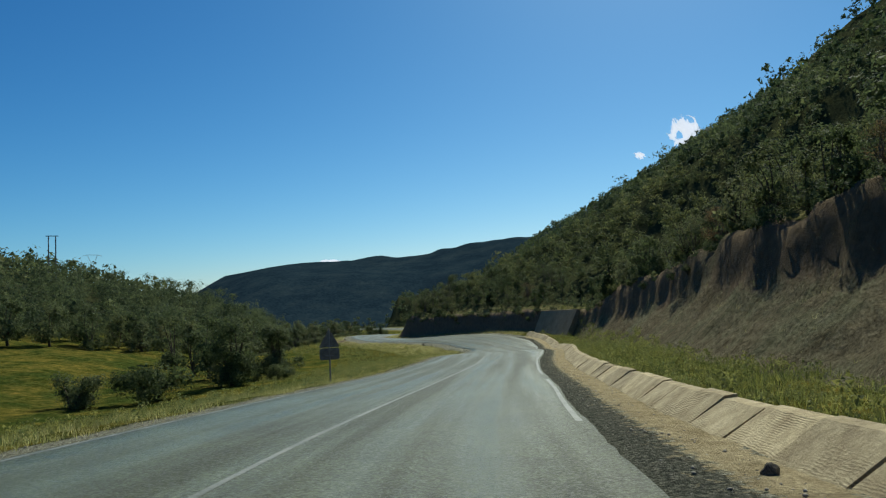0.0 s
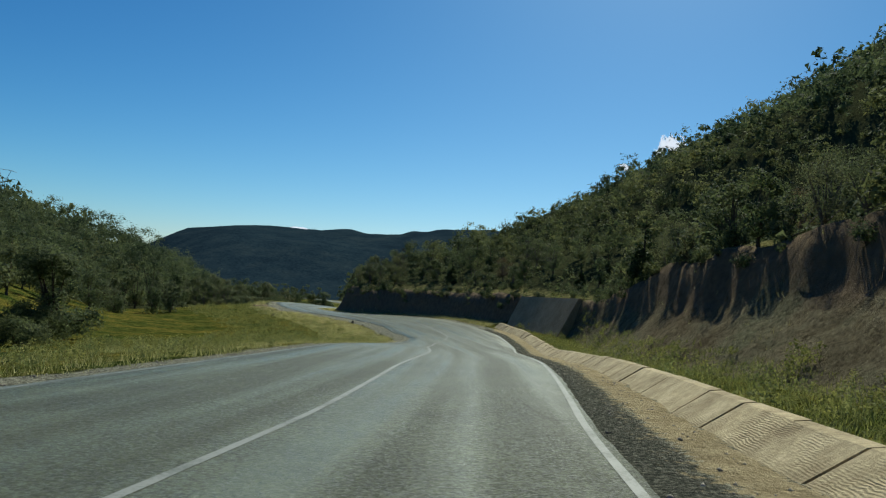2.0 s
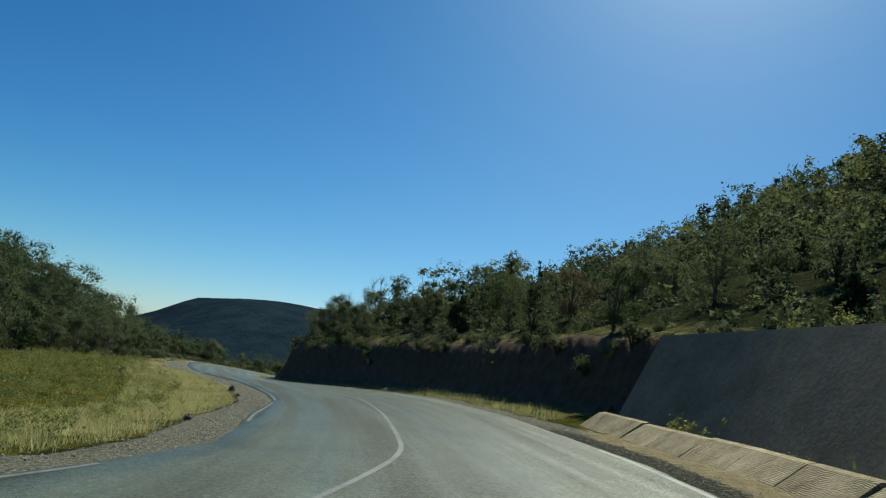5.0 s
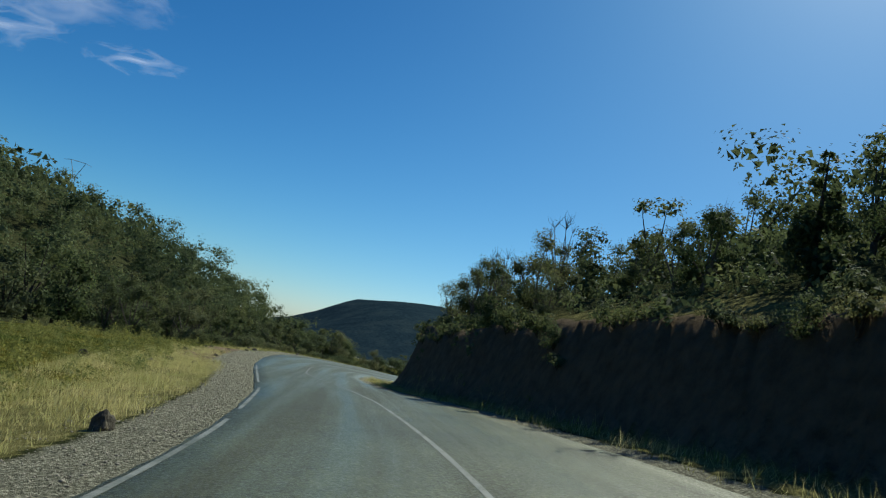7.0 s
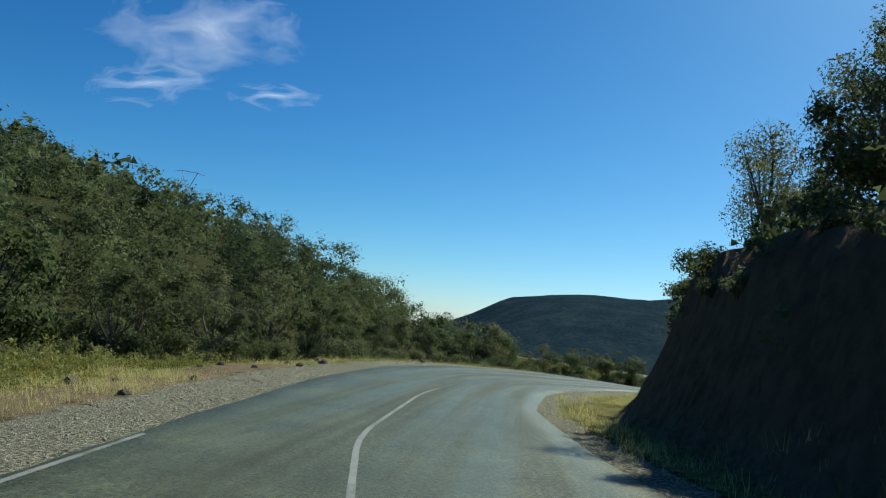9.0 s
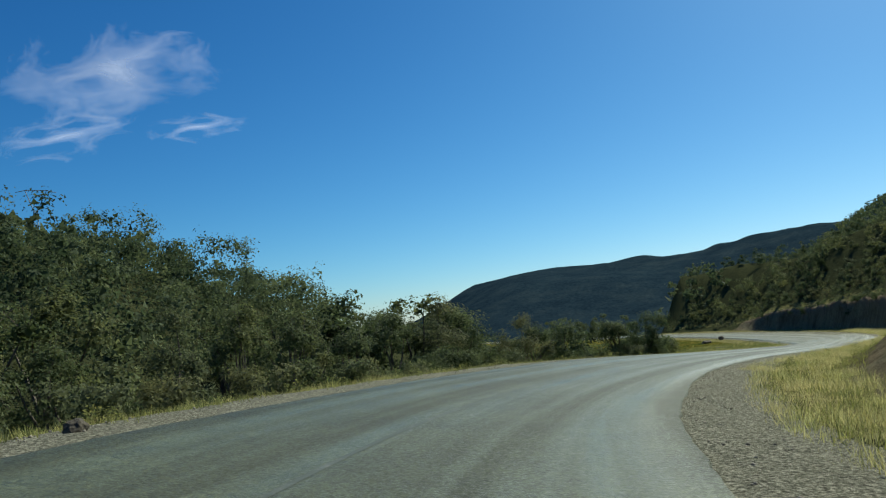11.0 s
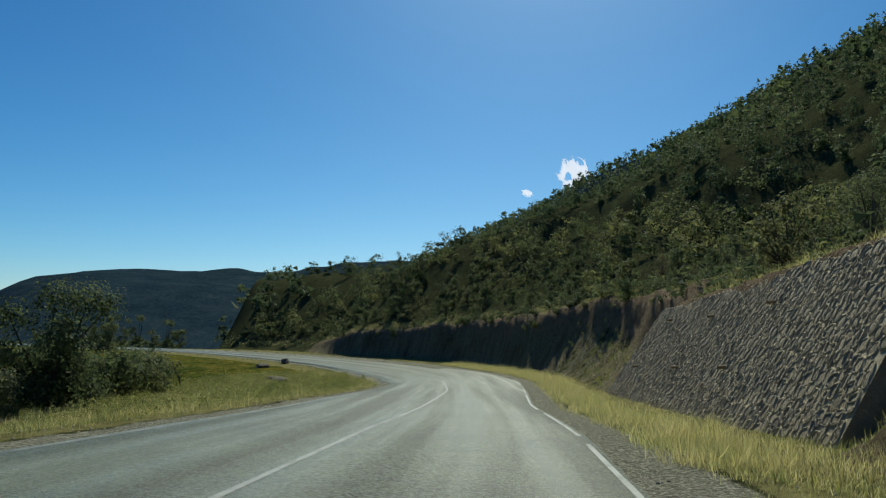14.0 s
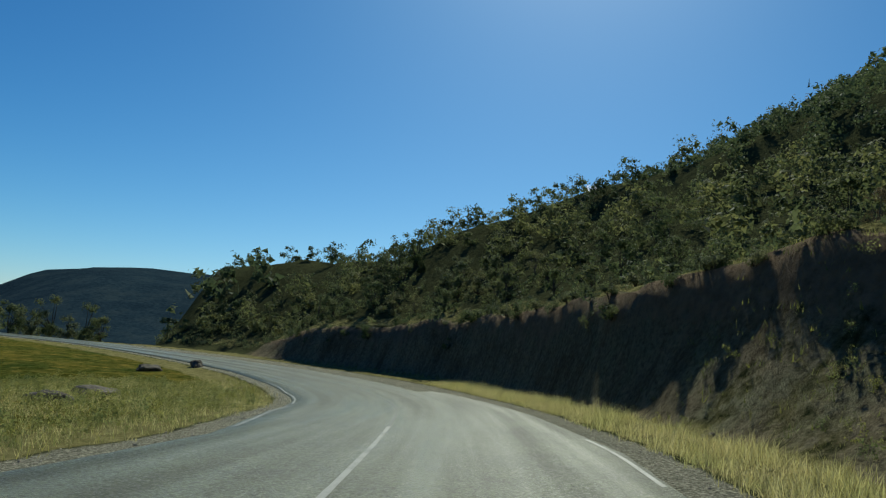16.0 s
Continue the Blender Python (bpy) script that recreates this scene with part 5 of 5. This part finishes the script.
# ---- power line ----
def lattice_pylon(x, y, tall, turn, label):
    root = new("power_pylon")
    bm = bmesh.new()
    for sx_ in (-1, 1):
        for sy_ in (-1, 1):
            tube(bm, [(sx_ * 0.7, sy_ * 0.7, -0.3), (sx_ * 0.28, sy_ * 0.28, tall * 0.72)], [0.07, 0.05], 4)
    for k in range(9):
        a, b = tall * 0.72 * k / 9, tall * 0.72 * (k + 1) / 9
        wa, wb = 0.7 - 0.42 * k / 9, 0.7 - 0.42 * (k + 1) / 9
        for i, j in (((-1, -1), (1, -1)), ((1, -1), (1, 1)), ((1, 1), (-1, 1)), ((-1, 1), (-1, -1))):
            tube(bm, [(i[0] * wa, i[1] * wa, a), (j[0] * wb, j[1] * wb, b)], [0.03, 0.03], 4)
    part("mast", bm, STEEL, root)
    bm = bmesh.new()
    for side in (-1, 1):
        tube(bm, [(side * 0.28, 0, tall * 0.7), (side * 1.7, 0, tall)], [0.07, 0.06], 4)
        tube(bm, [(side * 1.7, 0, tall), (side * 3.2, 0, tall * 0.97)], [0.06, 0.05], 4)
    tube(bm, [(-1.7, 0, tall), (1.7, 0, tall)], [0.07, 0.07], 4)
    part("cross_arm", bm, STEEL, root)
    root.matrix_basis = pose(x, y, flatten(ground_height(x, y, False)), 0, 0, turn)
    return tagged(root, label, "pylon")


def pole_pair(x, y, tall, turn):
    root = new("pole_pylon")
    for side in (-1, 1):
        bm = bmesh.new()
        tube(bm, [(side * 0.85, 0, -0.3), (side * 0.85, 0, tall)], [0.2, 0.13], 8)
        for k in range(7):
            tube(bm, [(side * 0.85 - 0.2, 0.05, tall * k / 7 + 0.4), (side * 0.85 + 0.2, 0.05, tall * (k + 0.5) / 7 + 0.4)], [0.04, 0.04], 4)
        part("pole", bm, STEEL, root)
    bm = bmesh.new()
    tube(bm, [(-1.5, 0, tall), (1.5, 0, tall)], [0.13, 0.13], 6)
    part("cross_arm", bm, STEEL, root)
    root.matrix_basis = pose(x, y, flatten(ground_height(x, y, False)), 0, 0, turn)
    return tagged(root, "grey twin-pole power pylon on the wooded hill", "pylon")


pole_pair(-104, 195, 13.5, 25)
lattice_pylon(-126, 264, 12.5, 40, "grey lattice power pylon rising above the hill's trees")


# ---- road sign seen from behind ----
def road_sign(s, lat):
    x, y, _ = on_road(s, lat)
    root = new("road_sign")
    bm = bmesh.new()
    tube(bm, [(0, 0, -0.4), (0, 0, 2.35)], [0.032, 0.032], 10)
    part("post", bm, STEEL, root)
    bm = bmesh.new()
    outer = [(-0.52, 0.0), (0.52, 0.0), (0.0, 0.92)]
    rounded = []
    for k in range(3):
        p, q, r = (Vector((*outer[(k + j) % 3], 0)) for j in (-1, 0, 1))
        for f in (0.09, 0.05, 0.03):
            rounded.append(q.lerp(p, f) if f != 0.03 else q.lerp((p + r) / 2, 0.045))
        rounded[-2:] = [rounded[-1], q.lerp(r, 0.09)]
    lo = [bm.verts.new((p.x, -0.01, p.y)) for p in rounded]
    hi = [bm.verts.new((p.x, 0.012, p.y)) for p in rounded]
    bm.faces.new(lo)
    bm.faces.new(hi[::-1])
    for k in range(len(lo)):
        bm.faces.new((lo[k], hi[k], hi[(k + 1) % len(lo)], lo[(k + 1) % len(lo)]))
    plate = part("plate", bm, RUST, root, "grey back of a triangular sign plate")
    plate.location, plate.scale = (0, 0.05, 1.52), (0.88, 1, 0.88)
    bm = bmesh.new()
    bmesh.ops.create_cube(bm, size=1, matrix=Matrix.LocRotScale((0, 0.05, 1.24), None, (0.84, 0.02, 0.5)))
    bmesh.ops.bevel(bm, geom=[e for e in bm.edges if abs(e.verts[0].co.y - e.verts[1].co.y) > 0.01], offset=0.04, segments=3, affect='EDGES')
    part("lower_plate", bm, RUST, root, "grey back of a rectangular plate")
    for h in (-0.25, 0.16, 0.5):
        bm = bmesh.new()
        bmesh.ops.create_cube(bm, size=1, matrix=Matrix.LocRotScale((0, -0.03, 1.42 + h), None, (0.30 - 0.2 * h, 0.03, 0.04)))
        part("bracket", bm, STEEL, root)
    root.matrix_basis = pose(float(x), float(y), flatten(ground_height(x, y)), 0, 0, 8)
    return tagged(root, "triangular road sign on a steel post, seen from behind", "road sign")


road_sign(31.0, -7.7)


# ---- leaning dead tree on the spit ----
def dead_tree(x, y):
    bm = bmesh.new()
    tube(bm, [(0, 0, -0.3), (-0.35, 0.1, 1.0), (-0.9, 0.2, 2.1), (-1.2, 0.2, 2.9)], [0.12, 0.1, 0.07, 0.02], 7)
    for a, b in (((-0.35, 0.1, 1.0), (0.5, -0.2, 1.9)), ((-0.6, 0.15, 1.5), (-1.5, 0.5, 1.9)), ((-0.9, 0.2, 2.1), (-0.3, 0.1, 2.9))):
        tube(bm, [a, Vector(a).lerp(Vector(b), 0.5) + Vector((0, 0, 0.1)), b], [0.05, 0.035, 0.012], 5)
    root = new("dead_tree")
    part("trunk", bm, BARK, root)
    root.matrix_basis = pose(x, y, flatten(ground_height(x, y))) @ Matrix.Scale(0.62, 4)
    return tagged(root, "dead leaning tree trunk with broken grey branches", "tree")


dead_tree(-21.3, 267.0)
dead_tree(-26.5, 275.0)

# ---- concrete wall at the end of the ditch ----
def loft(bm, rings):
    rings = [[bm.verts.new(p) for p in ring] for ring in rings]
    n = len(rings[0])
    for a, b in zip(rings, rings[1:]):
        for k in range(n):
            bm.faces.new((a[k], a[(k + 1) % n], b[(k + 1) % n], b[k]))
    bm.faces.new(rings[0][::-1])
    bm.faces.new(rings[-1])


bm = bmesh.new()
rings = []
for q in np.linspace(0, 1, 10):
    foot = Vector(on_road(87.5 + 11.0 * q, 8.9 - 1.2 * q))
    head = Vector(on_road(88.0 + 11.0 * q, 10.6 - 1.5 * q))
    top = 3.2 - 0.55 * q
    back = Vector((head.x - foot.x, head.y - foot.y, 0)).normalized() * 0.55
    rings.append([(foot.x, foot.y, foot.z - 0.6), (foot.x, foot.y, foot.z + 0.05), (head.x, head.y, head.z + top), (head.x + back.x, head.y + back.y, head.z + top + 0.02), (head.x + back.x * 2, head.y + back.y * 2, foot.z - 0.6)])
loft(bm, rings)
bmesh.ops.recalc_face_normals(bm, faces=bm.faces)
bmesh.ops.bevel(bm, geom=[e for e in bm.edges if e.calc_face_angle(0) > 0.5], offset=0.03, segments=2, affect='EDGES')
tagged(part("retaining_wall", bm, WALL_CONCRETE), "battered grey concrete retaining wall at the cutting", "wall", kind="structure")

# ---- concrete ditch of separate slabs ----
ditch = new("concrete_ditch")
tagged(ditch, "pale concrete side ditch of sloping slabs along the road", "ditch", kind="structure")
rng_slab = random.Random(3)
s = -9.0
while s < 97.3:
    long = rng_slab.uniform(1.35, 1.75)
    s1 = min(s + long, 97.6)
    gap = 0.02
    bm = bmesh.new()
    rings = []
    tilt, sag = rng_slab.uniform(-0.025, 0.025), rng_slab.uniform(-0.02, 0.02)
    for q in (s + gap, (s + s1) / 2, s1 - gap):
        r = float(np.interp(q, SECTION[:, 0], SECTION[:, 2])) + 1.02 + sag
        rings.append([on_road(q, r - 0.1, -0.2), on_road(q, r - 0.1, -0.10), on_road(q, r + 0.30, -0.02), on_road(q, r + 0.86, 0.36 + tilt), on_road(q, r + 1.04, 0.38 + tilt), on_road(q, r + 1.06, 0.12), on_road(q, r + 0.5, -0.2)])
    loft(bm, [[tuple(float(c) for c in p) for p in ring] for ring in rings])
    bmesh.ops.recalc_face_normals(bm, faces=bm.faces)
    slab = part("slab", bm, CONCRETE, ditch)
    at = slab.data.attributes.new("comb", 'FLOAT', 'POINT')
    at.data.foreach_set("value", np.tile(np.array([0.0, 0.0, 0.0, 0.36, 0.36, 0.36, 0.0], np.float32), 3))
    s = s1

# ---- stone-faced retaining wall ----
W0, W1 = 229.5, 248.5


def wall_point(q, h, out=0.0):
    """q along, h up the battered face (0 to 1), out towards the road."""
    s = W0 + (W1 - W0) * q
    foot = Vector([float(c) for c in on_road(s + 0.0, 6.1 - 0.45 * q)])
    head = Vector([float(c) for c in on_road(s + 0.6 * (1 - q), 8.9 - 0.75 * q)])
    foot.z -= 0.03
    head.z += 4.52 - 0.88 * q
    n = Vector((head.x - foot.x, head.y - foot.y, 0)).normalized()
    n = Vector((-n.x, -n.y, 0.55)).normalized()
    return foot.lerp(head, h) + n * out


bm = bmesh.new()
rings = []
for q in np.linspace(0, 1, 24):
    a, b = wall_point(q, -0.06), wall_point(q, 1.0)
    back = Vector((b.x - a.x, b.y - a.y, 0)).normalized() * 0.5
    rings.append([a, wall_point(q, 0.5), b, b + back, a + back * 5])
loft(bm, rings)
bmesh.ops.recalc_face_normals(bm, faces=bm.faces)
stone_wall = tagged(part("stone_wall", bm, MORTAR), "battered retaining wall faced with rough upright stones in mortar", "wall", kind="structure")


def stone_shape(seed):
    """A rough slab of stone, about 1 x 1 on its face and 1 thick."""
    rng = np.random.RandomState(seed)
    corners = [(-0.5, -0.5), (0.5, -0.5), (0.5, 0.5), (-0.5, 0.5)]
    corners = [(cx + rng.uniform(-0.13, 0.13), cy + rng.uniform(-0.1, 0.1)) for cx, cy in corners]
    outline = []
    for k in range(4):
        p, q, r = (Vector(corners[(k + d) % 4]) for d in (-1, 0, 1))
        cut = rng.uniform(0.12, 0.3)
        outline += [q.lerp(p, cut), q.lerp(r, cut)]
    mid = sum(outline, Vector((0, 0))) / 8
    outlines.append((mid, outline))
    bm = bmesh.new()
    loft(bm, [[(*mid.lerp(p, f), h + rng.uniform(-0.06, 0.06)) for p in outline] for f, h in ((1.0, -0.6), (1.0, 0.12), (0.8, 0.42))])
    bmesh.ops.recalc_face_normals(bm, faces=bm.faces)
    me = bpy.data.meshes.new("stone")
    bm.to_mesh(me)
    bm.free()
    me.materials.append(STONE)
    return me


outlines = []
shapes = [stone_shape(700 + k) for k in range(6)]
rng_st = random.Random(11)
places = []
rows = 15
for row in range(rows):
    h = (row + 0.5) / rows
    q = rng_st.uniform(0, 0.008)
    parity = row % 2
    while q < 0.995:
        w = rng_st.uniform(0.12, 0.28)
        qm = q + w / 2 / (W1 - W0)
        if qm < 0.998:
            parity = 1 - parity
            places.append((qm, h + 0.016 * math.sin(qm * 19 + row) + (0.026 * parity - 0.013) + rng_st.uniform(-0.014, 0.014), w, rng_st.uniform(0.27, 0.38), rng_st.uniform(0.0, 0.42), rng_st.randrange(6), rng_st.uniform(0.025, 0.07)))
        q += (w + 0.045) / (W1 - W0)


def stone_matrix(qm, h, w, tall, turn, kind, thick):
    p = wall_point(qm, h, 0.0)
    u = (wall_point(qm + 0.01, h) - wall_point(qm - 0.01, h)).normalized()
    v = (wall_point(qm, h + 0.02) - wall_point(qm, h - 0.02)).normalized()
    n = u.cross(v)
    if n.z < 0:
        n = -n
        u = -u
    rot = Matrix((u, v, n)).transposed().to_4x4() @ Matrix.Rotation(turn, 4, 'Z')
    return Matrix.Translation(p) @ rot @ Matrix.Diagonal((w, tall, thick, 1))


places.sort(key=lambda p: (p[1] > 0.72, p[0] > 0.62))
for p in places[:300]:
    ob = new("stone", shapes[p[5]])
    ob.parent = stone_wall
    ob.matrix_basis = stone_matrix(*p)
vs, fs, off = [], [], 0
for p in places[300:]:
    me = shapes[p[5]]
    m = np.array(stone_matrix(*p))
    co = np.empty(len(me.vertices) * 3)
    me.vertices.foreach_get("co", co)
    co = co.reshape(-1, 3) @ m[:3, :3].T + m[:3, 3]
    for f in me.polygons:
        vv = list(f.vertices)
        fs += [(vv[0] + off, vv[k] + off, vv[k + 1] + off) for k in range(1, len(vv) - 1)]
    vs.append(co)
    off += len(co)
rest = mesh_object("stone_facing", np.concatenate(vs), fs, STONE, stone_wall)
rest["kind"] = "stuff"
# mortar struck proud of the stones, in a ridge round each
vs, fs, off = [], [], 0
for qm, h, w, tall, turn, kind, thick in places:
    m = stone_matrix(qm, h, w, tall, turn, kind, 1.0)
    mid, outline = outlines[kind]
    n = len(outline)
    crest = rng_st.uniform(0.03, 0.055)
    for f, z in ((0.96, -0.02), (1.08, crest), (1.2, crest * 0.9), (1.34, -0.02)):
        vs += [m @ Vector((*mid.lerp(p, f), z + rng_st.uniform(-0.008, 0.008))) for p in outline]
    for ring in range(3):
        for k in range(n):
            a, b = off + ring * n + k, off + ring * n + (k + 1) % n
            fs.append((a, b, b + n, a + n))
    off += 4 * n
joints = mesh_object("mortar_joint", [tuple(v) for v in vs], fs, MORTAR, stone_wall)
joints["kind"] = "stuff"


for q, h in ((0.89, 0.36), (0.86, 0.86), (0.62, 0.36), (0.4, 0.36), (0.6, 0.8), (0.36, 0.8)):
    a, n = wall_point(q, h), (wall_point(q, h, 1.0) - wall_point(q, h)).normalized()
    way = Vector((n.x, n.y, -0.08)).normalized()
    bm = bmesh.new()
    tube(bm, [a - way * 0.1, a + way * 0.26], [0.055, 0.055], 10)
    bmesh.ops.delete(bm, geom=[v for v in bm.verts if (v.co - (a + way * 0.26)).length < 1e-4], context='VERTS')
    rim = [e for e in bm.edges if e.is_boundary and (e.verts[0].co - a).dot(way) > 0.1]
    hole = [r for r in bmesh.ops.extrude_edge_only(bm, edges=rim)["geom"] if isinstance(r, bmesh.types.BMVert)]
    for v in hole:
        v.co = (a + way * 0.26) + (v.co - (a + way * 0.26)) * 0.75
    hole_edges = [e for e in bm.edges if e.is_boundary and all(v in hole for v in e.verts)]
    for v in [r for r in bmesh.ops.extrude_edge_only(bm, edges=hole_edges)["geom"] if isinstance(r, bmesh.types.BMVert)]:
        v.co -= way * 0.2
    bmesh.ops.recalc_face_normals(bm, faces=bm.faces)
    part("drain_spout", bm, WALL_CONCRETE, stone_wall, "short grey drain spout")


# ---- clouds ----
def cloud_material(name, density):
    m, n, l, b = material(name, 1.0, 0.0)
    b.inputs["Base Color"].default_value = (0.95, 0.95, 0.95, 1)
    f = noise_node(n, l, 4.2, 9, 0.66, "Generated")
    tc = n.new("ShaderNodeTexCoord")
    mp = n.new("ShaderNodeMapping")
    mp.inputs["Location"].default_value = (-0.5, -0.5, -0.5)
    l.new(tc.outputs["Generated"], mp.inputs["Vector"])
    ln = n.new("ShaderNodeVectorMath")
    ln.operation = 'LENGTH'
    l.new(mp.outputs[0], ln.inputs[0])
    edge = maths(n, l, 'SUBTRACT', 0.5, ln.outputs["Value"])
    a = maths(n, l, 'MULTIPLY', maths(n, l, 'ADD', maths(n, l, 'MULTIPLY', edge, 1.7), maths(n, l, 'SUBTRACT', f, 0.72)), density)
    mr = n.new("ShaderNodeMapRange")
    l.new(a, mr.inputs["Value"])
    l.new(mr.outputs[0], b.inputs["Alpha"])
    # own glow stands in for sunlight scattered through the cloud
    b.inputs["Emission Color"].default_value = (0.93, 0.96, 1.0, 1)
    b.inputs["Emission Strength"].default_value = 0.75
    return m


def cloud(name, azim, elev, far, wide, tall, mat, label, turn=0.0):
    """A thin sheet of cloud, square to the valley, far behind the mountains."""
    a, e = radians(azim), radians(elev)
    c = Vector((-18 + far * math.sin(a) * math.cos(e), 191 + far * math.cos(a) * math.cos(e), far * math.sin(e)))
    n = 14
    bm = bmesh.new()
    bmesh.ops.create_grid(bm, x_segments=n, y_segments=n, size=0.5)
    for v in bm.verts:
        v.co.z = 0.06 * noise.noise(v.co * 4 + Vector((azim, 0, 0)))
        v.co = Vector((v.co.x * wide, v.co.y * tall, v.co.z * wide))
    ob = part(name, bm, mat)
    ob.matrix_basis = look(c, (-18, 191, 0)) @ pose(0, 0, 0, 0, 0, turn)
    ob.visible_shadow = False
    return tagged(ob, label, "cloud", kind="structure")


PUFF, WISP = cloud_material("cloud_white", 9.0), cloud_material("cloud_thin", 0.55)
cloud("cloud_puff", 21.0, 12.4, 2600, 150, 170, PUFF, "small bright white cumulus above the mountain's shoulder")
cloud("cloud_puff", 17.4, 11.0, 2600, 60, 36, PUFF, "tiny white puff of cloud", 20)
cloud("cloud_puff", -8.7, 3.75, 2600, 110, 30, PUFF, "flat white cloud behind the far ridge")
cloud("cloud_wisp", -44.0, 19.5, 2600, 900, 420, WISP, "thin feathery white cloud in the blue sky", -14)
cloud("cloud_wisp", -38.5, 16.0, 2600, 420, 130, WISP, "thin streak of white cloud", -10)
cloud("cloud_wisp", -47.5, 15.0, 2600, 520, 200, WISP, "faint white veil of cloud", -18)
